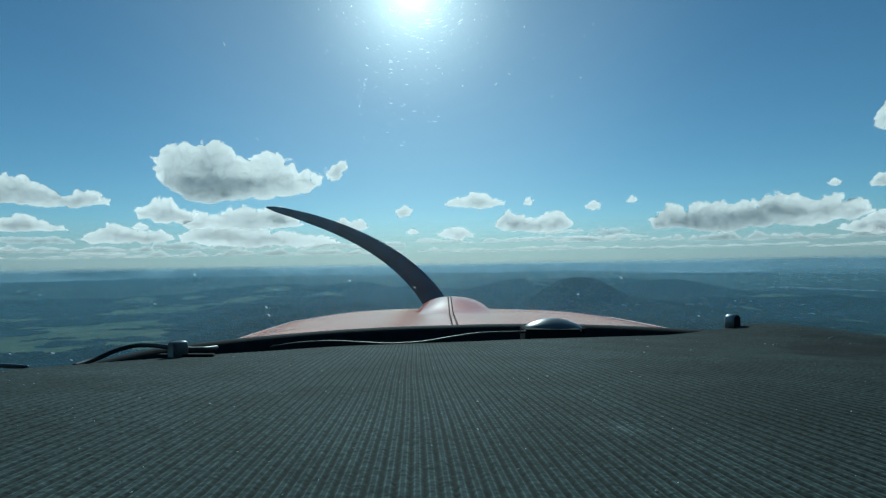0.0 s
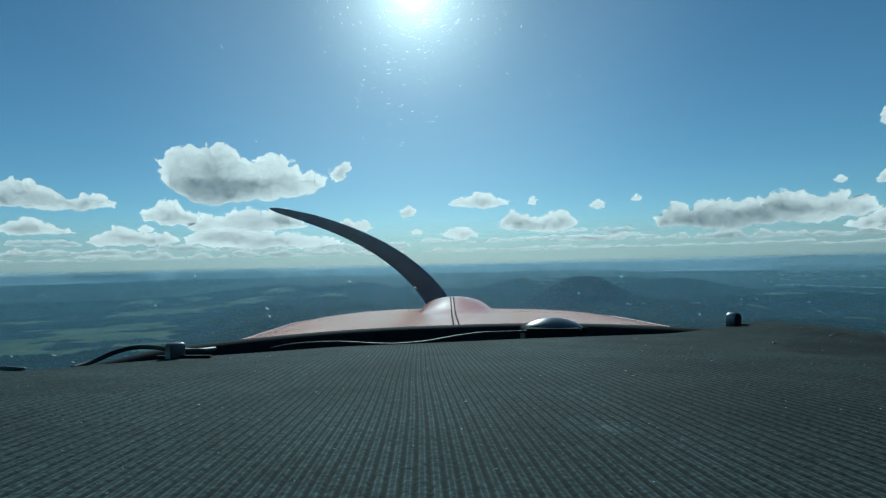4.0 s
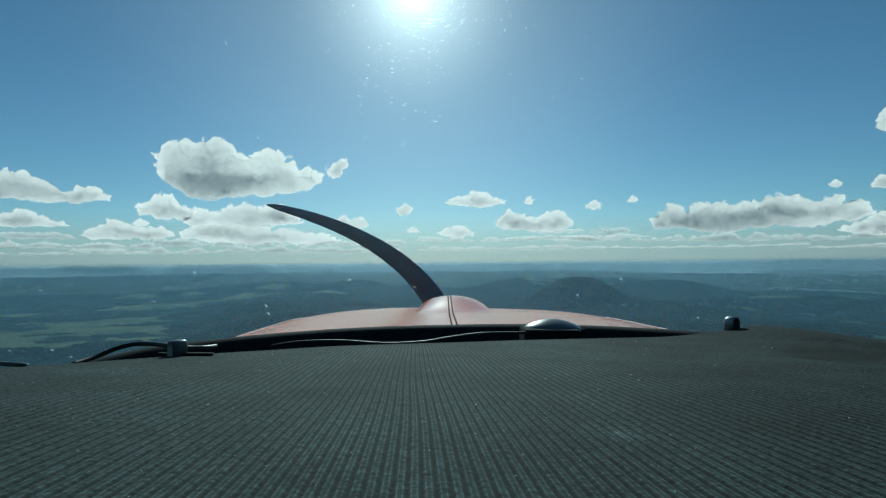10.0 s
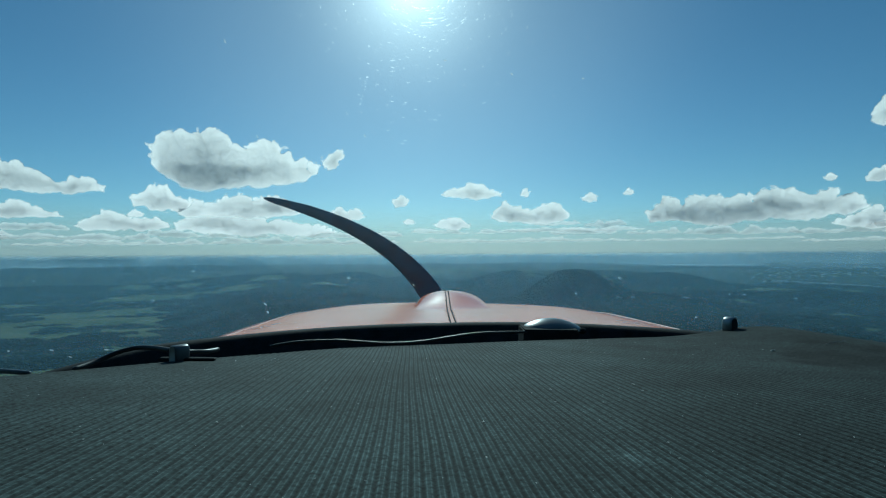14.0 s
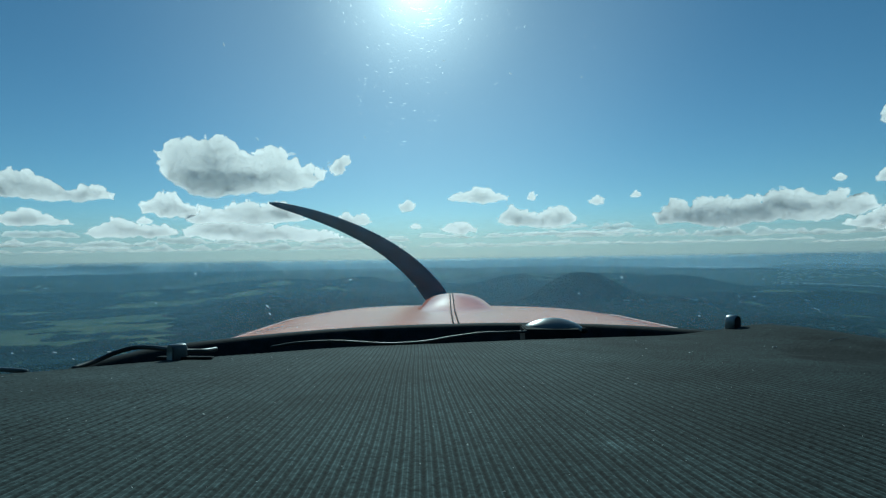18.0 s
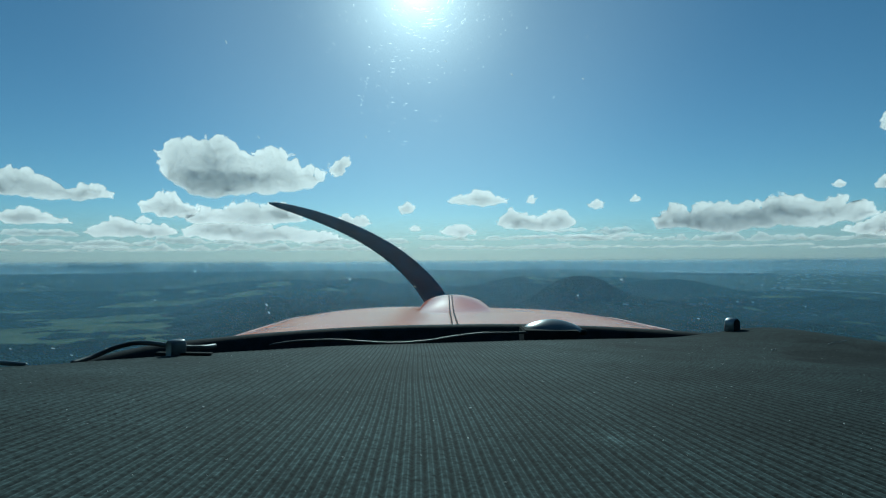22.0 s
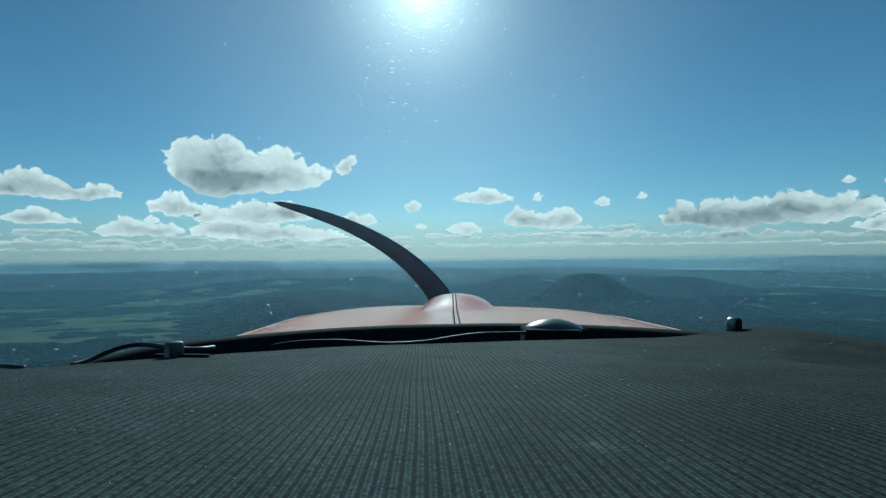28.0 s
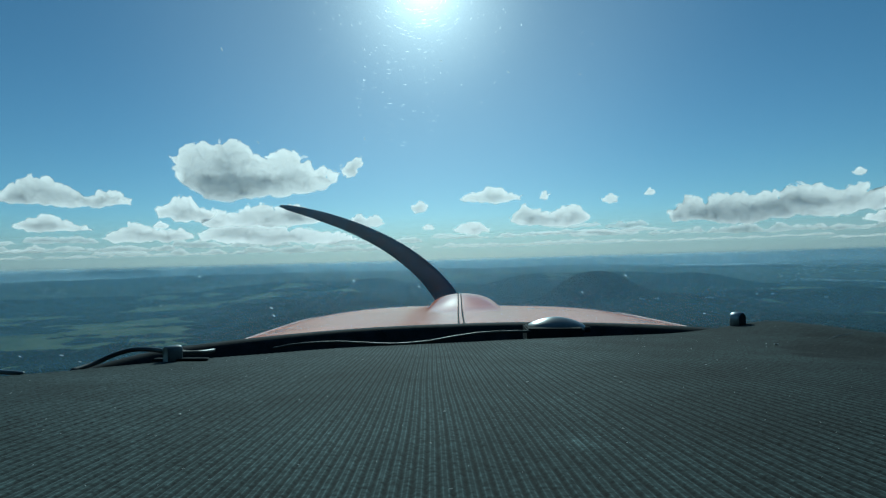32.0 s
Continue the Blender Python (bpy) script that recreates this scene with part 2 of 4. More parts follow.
def quads(name, v, q, mat, smooth=True):
    """A mesh from arrays of places and of equal-sided faces, quickly."""
    me = bpy.data.meshes.new(name)
    k = q.shape[1]
    me.vertices.add(len(v))
    me.vertices.foreach_set("co", np.asarray(v, np.float32).ravel())
    me.loops.add(q.size)
    me.loops.foreach_set("vertex_index", q.astype(np.int32).ravel())
    me.polygons.add(len(q))
    me.polygons.foreach_set("loop_start", np.arange(0, q.size, k, dtype=np.int32))
    me.polygons.foreach_set("use_smooth", np.full(len(q), smooth))
    me.materials.append(mat)
    me.update(calc_edges=True)
    return me


def part(name, data, parent, label=""):
    """Links a mesh as one part under a thing or under a part."""
    ob = new(name, data)
    ob.parent = parent
    return tagged(ob, label)


def from_bm(name, bm, mat, smooth=True):
    me = bpy.data.meshes.new(name)
    bm.to_mesh(me)
    bm.free()
    me.materials.append(mat)
    me.polygons.foreach_set("use_smooth", [smooth] * len(me.polygons))
    return me


def tube(name, path, radius, mat, sides=10):
    """A round cable or rod along a smooth path; the ends are closed."""
    pts = [Vector(p) for p in path]
    fine = []
    for i in range(len(pts) - 1):
        a, b2, c, d = pts[max(i - 1, 0)], pts[i], pts[i + 1], pts[min(i + 2, len(pts) - 1)]
        for k in range(8):
            t = k / 8
            fine.append(0.5 * ((2 * b2) + (c - a) * t + (2 * a - 5 * b2 + 4 * c - d) * t * t + (3 * b2 - a - 3 * c + d) * t ** 3))
    fine.append(pts[-1])
    rings = []
    for i, p in enumerate(fine):
        way = (fine[min(i + 1, len(fine) - 1)] - fine[max(i - 1, 0)]).normalized()
        side = way.cross(Vector((0, 0, 1))).normalized()
        up = side.cross(way)
        r = radius * (0.6 if i in (0, len(fine) - 1) else 1)
        rings.append([p + r * (math.cos(a) * side + math.sin(a) * up) for a in np.linspace(0, 2 * math.pi, sides, False)])
    me = grid_mesh(name, np.array(rings), mat, wrap=True)
    bm = bmesh.new()
    bm.from_mesh(me)
    bmesh.ops.holes_fill(bm, edges=[e for e in bm.edges if e.is_boundary])
    bm.to_mesh(me)
    bm.free()
    return me


def lattice(ix, iy, seed):
    h = np.sin(ix * 127.1 + iy * 311.7 + seed * 74.7) * 43758.5453
    return h - np.floor(h)


def value_noise(x, y, seed):
    ix, iy = np.floor(x), np.floor(y)
    fx, fy = x - ix, y - iy
    fx, fy = fx * fx * (3 - 2 * fx), fy * fy * (3 - 2 * fy)
    a, b2 = lattice(ix, iy, seed), lattice(ix + 1, iy, seed)
    c, d = lattice(ix, iy + 1, seed), lattice(ix + 1, iy + 1, seed)
    return (a * (1 - fx) + b2 * fx) * (1 - fy) + (c * (1 - fx) + d * fx) * fy


def fbm(x, y, size, octaves, seed):
    """Uneven ground from 0 to 1, its largest forms size metres across."""
    s, amp, tot = 0, 1.0, 0
    for o in range(octaves):
        s = s + amp * value_noise(x / size * 2 ** o + 17.3 * o, y / size * 2 ** o - 9.1 * o, seed + o)
        tot, amp = tot + amp, amp * 0.5
    return s / tot


def step(x, a, b2):
    t = np.clip((x - a) / (b2 - a), 0, 1)
    return t * t * (3 - 2 * t)


# ---- the country ----
PEAK = far(1028, 465, 560)


def height(x, y):
    """The lie of the land."""
    r = np.hypot(x, y)
    az = x / np.maximum(np.abs(y), 1)
    front = y > 0
    ridged = 1 - np.abs(2 * fbm(x, y, 420, 5, 3) - 1)
    hills = step(ridged, 0.45, 1.0) * (34 * step(r, 220, 640) + 8 * step(r, 200, 300) * (1 - step(r, 500, 900)))
    hills = hills + 9 * step(1 - np.abs(2 * fbm(x, y, 170, 4, 91) - 1), 0.5, 1.0) * step(r, 220, 320) * (1 - step(r, 800, 1200))
    hills = hills * (1 - 0.5 * (1 - step(az, 0.0, 0.15)) * (1 - step(r, 700, 1000)))
    valley = step(-az, 0.3, 0.5) * (1 - step(r, 900, 1500))           # open meadows
    plain_ = step(az, 0.42, 0.6) * step(r, 640, 900) * (1 - step(r, 3000, 3600))
    plain_ = np.where(front, plain_, 0) + np.where(front, valley, 0)
    hills = hills * (1 - 0.85 * plain_)
    hills = hills * (1 - 0.35 * step(r, 2000, 3500)) * (1 - 0.35 * np.exp(-((r - 850) / 300) ** 2) * step(az, 0.1, 0.3))
    hills = hills + 5 * (fbm(x, y, 130, 4, 51) - 0.5) * step(r, 700, 1200)
    knolls = step(1 - np.abs(2 * fbm(x, y, 150, 4, 71) - 1), 0.55, 1.0) * step(fbm(x, y, 600, 2, 73), 0.35, 0.65)
    hills = hills + 7 * knolls * step(r, 900, 1500) * (1 - 0.7 * plain_)
    hills = hills * (1 - 0.55 * step(r, 900, 1700))
    hills = hills + 8 * step(1 - np.abs(2 * fbm(x, y, 260, 4, 57) - 1), 0.5, 1.0) * step(r, 1100, 1700) * (1 - 0.8 * plain_)
    rim = step(r, 3900, 4700) * (50 + 26 * (fbm(x, y, 900, 4, 11) - 0.4) + 22 * (fbm(x, y, 380, 4, 13) - 0.5) + 16 * step(az, 0.42, 0.62) * (1 - step(az, 0.66, 0.8)) * fbm(x, y, 500, 4, 23))
    d = np.hypot((x - PEAK.x) * 0.95, (y - PEAK.y) * 0.8)
    hill = (27 * np.exp(-(d / 41) ** 2.6) + 12 * np.exp(-(d / 92) ** 2)) * (0.92 + 0.16 * fbm(x, y, 40, 3, 7)) + 9 * np.exp(-(np.hypot(x - PEAK.x - 60, y - PEAK.y + 10) / 80) ** 2)
    crest = far(1300, 470, 820)
    hill = hill + 8 * np.exp(-((x - crest.x) / 170) ** 2 - ((y - crest.y) / 70) ** 2) * (0.8 + 0.4 * fbm(x, y, 120, 4, 9))
    crest = far(440, 487, 800)
    hill = hill + 11 * np.exp(-((x - crest.x) / 150) ** 2 - ((y - crest.y) / 90) ** 2) * (0.8 + 0.4 * fbm(x, y, 120, 4, 19))
    near = np.maximum(hills, 0) * (1 - np.exp(-(d / 190) ** 2))
    shore = far(1262, 468, 2450)
    level = 1 - np.exp(-((x - shore.x) / 360) ** 4 - ((y - 2450) / 380) ** 4)
    view = 1 - 0.75 * np.exp(-((az - shore.x / 2450) / 0.12) ** 4) * step(r, 900, 1300) * (1 - step(r, 3300, 3700)) * front
    return (np.maximum(near * view, rim) + hill + 2.5 * fbm(x, y, 60, 4, 5)) * level


def open_land(x, y):
    """How far a place is meadow (1) rather than wood (0)."""
    az, r = x / np.maximum(np.abs(y), 1), np.hypot(x, y)
    m = step(-az, 0.36, 0.55) * (1 - step(r, 750, 1100))
    for px, py, w, dd in ((445, 550, 60, 55), (1060, 528, 45, 60), (1180, 500, 30, 70), (250, 515, 60, 90), (1530, 575, 60, 40), (1290, 500, 20, 60), (1400, 530, 45, 50), (1220, 540, 26, 40), (60, 610, 60, 40), (1480, 500, 80, 70), (330, 500, 60, 80), (1340, 550, 26, 34), (1500, 540, 40, 40), (1120, 545, 16, 30), (1250, 520, 36, 40), (1440, 585, 26, 22)):
        c = far(px, py, EYE / ((py - 450) / FOCAL))
        m = np.maximum(m, 0.9 * np.exp(-((x - c.x) / w) ** 2 - ((y - c.y) / dd) ** 2))
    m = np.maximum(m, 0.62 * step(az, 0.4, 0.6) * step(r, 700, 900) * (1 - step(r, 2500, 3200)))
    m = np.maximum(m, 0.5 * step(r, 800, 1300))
    m = np.maximum(m, 0.8 * step(fbm(x, y, 200, 3, 63), 0.47, 0.6) * step(r, 300, 420))         # clearings
    n1 = 0.65 * fbm(x * 0.4, y, 75, 5, 31) + 0.35 * fbm(x * 0.6, y, 22, 3, 35)
    groves = fbm(x * 0.6, y, 48, 5, 83)
    return np.where(y > 0, step(n1 + 0.47 * m - 0.7 * step(groves, 0.45, 0.56), 0.82, 0.87), 0)


ang = np.concatenate([np.linspace(-0.95, 0.95, 620), np.linspace(0.98, 2 * math.pi - 0.98, 90)])
rad = np.concatenate([[0.01, 100, 180], np.geomspace(240, 4950, 330)])
A, Rr = np.meshgrid(ang, rad)
gx, gy = Rr * np.sin(A), Rr * np.cos(A)
gz = height(gx, gy)
me = grid_mesh("ground", np.stack([gx, gy, gz], -1), LAND, wrap=True)
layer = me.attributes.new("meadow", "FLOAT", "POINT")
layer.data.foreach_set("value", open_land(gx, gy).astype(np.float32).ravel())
tagged(new("ground", me), "wooded hill country with green meadows and far ridges", "ground", kind="structure")

# tree crowns over the nearer woods
rng = np.random.default_rng(5)
N = 230000
ta = rng.uniform(-0.8, 0.8, N)
tr_ = np.sqrt(rng.uniform(260 ** 2, 1150 ** 2, N))
tx, ty = tr_ * np.sin(ta), tr_ * np.cos(ta)
om = open_land(tx, ty)
keep = (om < 0.35) | (rng.random(N) < 0.002)
tx, ty = tx[keep], ty[keep]
tz = height(tx, ty)
ts = rng.uniform(0.9, 1.6, len(tx))
oct_v = np.array([(1, 0, .3), (0, 1, .33), (-1, 0, .28), (0, -1, .33), (0, 0, 0.8), (0, 0, -.3)])
oct_f = np.array([(0, 1, 4), (1, 2, 4), (2, 3, 4), (3, 0, 4), (1, 0, 5), (2, 1, 5), (3, 2, 5), (0, 3, 5)])
tv = np.stack([tx, ty, tz], -1)[:, None] + ts[:, None, None] * oct_v * rng.uniform(0.85, 1.15, (len(tx), 6, 3))
tf = (np.arange(len(tx)) * 6)[:, None, None] + oct_f
tagged(new("woods", quads("woods", tv.reshape(-1, 3), tf.reshape(-1, 3), LEAVES)), "dark green tree crowns covering the nearer hills", "trees", kind="stuff")

# the lake far off
c = far(1262, 468, 2450)
la = np.linspace(0, 2 * math.pi, 96, False)
lr = 1 + 0.25 * np.array([noise.noise((math.cos(a) * 2, math.sin(a) * 2, 4)) for a in la])
lake = [(c.x + 240 * lr[i] * math.cos(a), 2450 + 300 * lr[i] * math.sin(a), 12.0) for i, a in enumerate(la)]
tagged(new("lake", mesh_of("lake", lake, [tuple(range(96))], WATER)), "pale shining lake in the far plain", "lake", kind="structure")

# houses: a scattered town on the plain and farms in the clearings
spots = []
for k in range(330):
    spots.append(far(rng.uniform(1380, 1760), 480, rng.uniform(1250, 2300)))
for k in range(260):                                # the town's long street
    px = 1372 + 330 * rng.random()
    spots.append(far(px, 480, EYE * FOCAL / (50 + 0.06 * (px - 1372) + abs(rng.normal(0, 2.2)))))
hv, hf = [], []
for s in spots:
    z = float(height(np.array([s.x]), np.array([s.y]))[0])
    far_ = s.y / 700
    w, dd, hh = rng.uniform(0.8, 2.2) * max(1, far_ * 1.1), rng.uniform(0.8, 1.6), rng.uniform(0.5, 0.9) * max(1, far_ * 0.6)
    i = len(hv)
    for sx, sy in ((-1, -1), (1, -1), (1, 1), (-1, 1)):
        hv.append((s.x + sx * w, s.y + sy * dd, z - 0.5))
    for sx, sy in ((-1, -1), (1, -1), (1, 1), (-1, 1)):
        hv.append((s.x + sx * w, s.y + sy * dd, z + hh))
    hv += [(s.x - w, s.y, z + hh * 1.6), (s.x + w, s.y, z + hh * 1.6)]
    hf += [(i, i + 1, i + 5, i + 4), (i + 2, i + 3, i + 7, i + 6), (i + 1, i + 2, i + 6, i + 9, i + 5), (i + 3, i, i + 4, i + 8, i + 7),
           (i + 4, i + 5, i + 9, i + 8), (i + 6, i + 7, i + 8, i + 9)]
tagged(new("town", mesh_of("town", hv, hf, HOUSE, False)), "pale houses and sheds scattered over the plain", "houses", kind="stuff")

# farms and cottages in the clearings
ROOF = material("weathered_roof", (0.5, 0.48, 0.46), 0.6, scale=0.3, vary=0.3)
wall_bm, roof_bm = bmesh.new(), bmesh.new()
v = [wall_bm.verts.new(p) for p in ((-1, -0.6, -0.5), (1, -0.6, -0.5), (1, 0.6, -0.5), (-1, 0.6, -0.5), (-1, -0.6, 0.6), (1, -0.6, 0.6), (1, 0.6, 0.6), (-1, 0.6, 0.6), (-1, 0, 1.0), (1, 0, 1.0))]
for f in ((0, 1, 5, 4), (2, 3, 7, 6), (1, 2, 6, 9, 5), (3, 0, 4, 8, 7)):
    wall_bm.faces.new([v[i] for i in f])
v = [roof_bm.verts.new((x, y, z + dz)) for dz in (0.0, 0.07) for x, y, z in ((-1.15, -0.75, 0.5), (1.15, -0.75, 0.5), (1.15, 0, 1.0), (-1.15, 0, 1.0), (1.15, 0.75, 0.5), (-1.15, 0.75, 0.5))]
for f in ((6, 7, 8, 9), (9, 8, 10, 11), (1, 0, 3, 2), (2, 3, 5, 4), (0, 1, 7, 6), (1, 2, 8, 7), (2, 4, 10, 8), (4, 5, 11, 10), (5, 3, 9, 11), (3, 0, 6, 9)):
    roof_bm.faces.new([v[i] for i in f])
cottage = tagged(new("house"), "pale farmhouse with a gabled roof in a clearing", "house", group="houses in the clearings")
part("wall", from_bm("wall", wall_bm, HOUSE, False), cottage)
part("roof", from_bm("roof", roof_bm, ROOF, False), cottage)
spots = []
for px, py, w in ((1230, 557, 6), (1065, 530, 6), (1500, 520, 40), (1290, 512, 12), (560, 470, 12), (390, 475, 14), (735, 505, 5), (1380, 520, 25), (1150, 560, 20), (1300, 545, 30), (1450, 545, 30), (1420, 495, 50), (1250, 500, 40), (520, 505, 20), (100, 500, 40)):
    for k in range(4):
        d0 = EYE / ((py - 450) / FOCAL)
        spots.append(far(px + rng.normal(0, w), py, d0 + rng.normal(0, w)))
for k, s in enumerate(spots):
    spot = Matrix.Translation((s.x, s.y, float(height(np.array([s.x]), np.array([s.y]))[0]))) @ Matrix.Rotation(rng.uniform(-0.7, 0.7), 4, "Z")
    one = cottage if k == 0 else copy_thing(cottage, spot)
    one.matrix_world = spot @ Matrix.Scale(rng.uniform(0.7, 1.5) * max(1, s.y / 800), 4)

# haze painted into thin sheets, one behind another, bluer near by, paler far off
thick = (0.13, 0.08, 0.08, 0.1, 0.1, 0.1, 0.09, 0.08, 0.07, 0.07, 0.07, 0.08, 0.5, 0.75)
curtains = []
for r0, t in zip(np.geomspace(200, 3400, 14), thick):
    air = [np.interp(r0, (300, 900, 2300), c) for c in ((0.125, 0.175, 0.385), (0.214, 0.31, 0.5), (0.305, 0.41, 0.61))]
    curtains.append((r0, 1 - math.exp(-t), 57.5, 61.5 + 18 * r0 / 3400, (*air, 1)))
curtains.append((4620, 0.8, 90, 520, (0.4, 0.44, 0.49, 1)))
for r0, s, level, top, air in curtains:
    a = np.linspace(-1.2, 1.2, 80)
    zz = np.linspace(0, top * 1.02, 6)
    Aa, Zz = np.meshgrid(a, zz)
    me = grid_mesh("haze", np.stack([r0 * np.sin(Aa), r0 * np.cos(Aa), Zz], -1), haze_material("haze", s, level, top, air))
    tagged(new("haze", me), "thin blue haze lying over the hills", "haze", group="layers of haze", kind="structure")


# ---- clouds ----
def one_piece(mask):
    """The largest connected patch of a mask."""
    left, best = mask.copy(), []
    for start in zip(*np.nonzero(mask)):
        if not left[start]:
            continue
        left[start] = False
        patch, todo = [start], [start]
        while todo:
            a, b2 = todo.pop()
            for p in ((a + 1, b2), (a - 1, b2), (a, b2 + 1), (a, b2 - 1)):
                if 0 <= p[0] < mask.shape[0] and 0 <= p[1] < mask.shape[1] and left[p]:
                    left[p] = False
                    patch.append(p)
                    todo.append(p)
        if len(patch) > len(best):
            best = patch
    out = np.zeros_like(mask)
    out[tuple(np.array(best).T)] = True
    return out


def cloud_mesh(name, px, py, f, bulge, depth, thin, mats, soft, mid):
    """A cloud's solid from a field f over bearings (positive inside): a billowing near side and a flatter far side."""
    k = depth / FOCAL
    x, z = (px - mid[0]) * k, (mid[1] - py) * k
    cell = f > 0
    cell = one_piece(cell[:-1, :-1] | cell[1:, :-1] | cell[:-1, 1:] | cell[1:, 1:])
    i = np.arange(f.size).reshape(f.shape)
    q = np.stack([i[1:, :-1], i[1:, 1:], i[:-1, 1:], i[:-1, :-1]], -1)[cell]
    used, inv = np.unique(q, return_inverse=True)
    q = inv.reshape(q.shape)
    flat = f.reshape(-1)[used] <= 0                                     # the rim, where both sides meet
    near = np.stack([x, -bulge * k, z], -1).reshape(-1, 3)[used]
    back = np.stack([x, 0.5 * np.maximum(f, 0) * k, z], -1).reshape(-1, 3)[used]
    other = np.where(flat, np.arange(len(used)), len(used) + np.cumsum(~flat) - 1)
    me = quads(name, np.concatenate([near, back[~flat]]), np.concatenate([q, other[q[:, ::-1]]]), mats[0])
    me.materials.append(mats[1])
    me.polygons.foreach_set("material_index", np.repeat([0, 1], len(q)).astype(np.int32))
    cover = step(f, 0, soft).reshape(-1)[used]
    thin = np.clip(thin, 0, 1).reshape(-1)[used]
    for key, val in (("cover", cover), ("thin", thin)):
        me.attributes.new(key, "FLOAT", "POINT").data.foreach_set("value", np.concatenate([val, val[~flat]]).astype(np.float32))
    return me


def heaps(x, y, size, octaves, seed):
    """Rounded, crowded domes from 0 to 1, the largest of them size across, smaller ones riding on them."""
    s, amp, tot = 0, 1.0, 0
    for o in range(octaves):
        u, v = x / size * 2.1 ** o + 31.7 * o, y / size * 2.1 ** o - 13.9 * o
        iu, iv = np.floor(u), np.floor(v)
        near = np.full(x.shape, 9.0)
        for du in (-1, 0, 1):
            for dv in (-1, 0, 1):
                cu, cv = iu + du, iv + dv
                near = np.minimum(near, (cu + lattice(cu, cv, seed + o) - u) ** 2 + (cv + lattice(cu, cv, seed + o + 50) - v) ** 2)
        s = s + amp * np.sqrt(np.clip(1 - near, 0, 1))
        tot, amp = tot + amp, amp * 0.52
    return s / tot


def cloud(x0, x1, base, top, label, profile, seed=1, face=None, soft=0.05, shade=(1, 1), ragged=1.0, taper=0.12, under=(0.16, 0.0, 0.0, 0.0, 0.16)):
    """A cumulus between two bearings; profile gives the height of its top along its length, under that of its underside, 0 to 1."""
    depth = (2300 + 7 * (base - 230)) / math.hypot(1, ((x0 + x1) / 2 - 790) / FOCAL)            # as far off on every bearing
    g = min(base - top, 80)
    x0, x1, top = x0 + 0.13 * g, x1 - 0.13 * g, top + 0.08 * g              # room for the domes that stand out
    h, w = base - top, x1 - x0
    px, py = np.meshgrid(np.arange(x0 - 14, x1 + 14, 1.1), np.arange(top - 14, base + 12, 1.1))
    warp = g * 0.1 * ragged
    wx = px + warp * 2 * (fbm(px, py, 0.35 * g, 4, seed * 7 + 1) - 0.5)
    wy = py + warp * 2 * (fbm(px, py, 0.35 * g, 4, seed * 7 + 2) - 0.5)
    along = np.clip((wx - x0) / w, 0, 1) * (len(profile) - 1)
    k0 = np.minimum(along.astype(int), len(profile) - 2)
    ease = step(along - k0, 0, 1)
    pr = np.asarray(profile, float)
    ends = 1 - taper * (1 - step(np.minimum(wx - x0, x1 - wx), 0, 0.9 * g))
    crown = base - h * 0.9 * ends * (pr[k0] * (1 - ease) + pr[k0 + 1] * ease)
    side = np.minimum(wx - x0, x1 - wx) * 0.9
    lift = h * np.interp(np.clip((wx - x0) / w, 0, 1) * (len(under) - 1), range(len(under)), under)
    floor_ = base - lift + 0.3 * g * (fbm(px, py * 0.4, 0.7 * g, 4, seed * 7 + 5) - 0.5) - wy
    body = np.minimum(np.minimum(wy - crown, side), floor_ * 1.2)
    domes = heaps(wx, wy * 1.1, 0.22 * g + 4, 5, seed * 7 + 3)
    grain = heaps(wx, wy * 1.1, 0.13 * g + 3, 4, seed * 7 + 6)
    rise = step(floor_, 0.02 * g, 0.35 * g)                                 # the underside stays flat
    f = body + 0.6 * g * (domes - 0.7) * (0.2 + 0.8 * rise) + 0.07 * g * (fbm(px, py, 0.16 * g + 2, 4, seed * 7 + 4) - 0.5)
    f = np.minimum(f, floor_ * 0.9 + 0.02 * g)
    f[0], f[-1], f[:, 0], f[:, -1] = -1, -1, -1, -1
    inside = np.maximum(f, 0)
    round_ = 0.5 * g
    swell = np.sqrt(np.clip(1 - (1 - np.minimum(inside / round_, 1)) ** 2, 0, 1)) * round_
    bulge = 0.12 * swell + 0.1 * g * domes + 0.07 * g * grain
    for k in range(2):
        bulge[1:-1] = (bulge[:-2] + bulge[1:-1] * 2 + bulge[2:]) / 4
        bulge[:, 1:-1] = (bulge[:, :-2] + bulge[:, 1:-1] * 2 + bulge[:, 2:]) / 4
    # light the body lets through, with shade of core, folds and underside painted in
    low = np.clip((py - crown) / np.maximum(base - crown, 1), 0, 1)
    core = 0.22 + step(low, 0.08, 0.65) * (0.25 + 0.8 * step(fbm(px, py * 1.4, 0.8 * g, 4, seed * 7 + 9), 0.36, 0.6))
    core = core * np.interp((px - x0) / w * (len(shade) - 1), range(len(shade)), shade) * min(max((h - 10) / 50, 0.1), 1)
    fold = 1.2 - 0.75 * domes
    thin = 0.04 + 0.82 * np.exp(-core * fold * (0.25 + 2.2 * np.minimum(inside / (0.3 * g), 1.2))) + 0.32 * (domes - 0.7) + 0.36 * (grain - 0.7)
    mid = far((x0 + x1) / 2, base, depth)
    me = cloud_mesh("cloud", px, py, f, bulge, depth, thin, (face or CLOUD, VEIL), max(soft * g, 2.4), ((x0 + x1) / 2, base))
    ob = new("cloud", me)
    ob.matrix_world = pose(mid.x, mid.y, mid.z, 0, 0, -math.degrees(math.atan2(mid.x, mid.y)))
    return tagged(ob, label, "cloud", group="clouds")


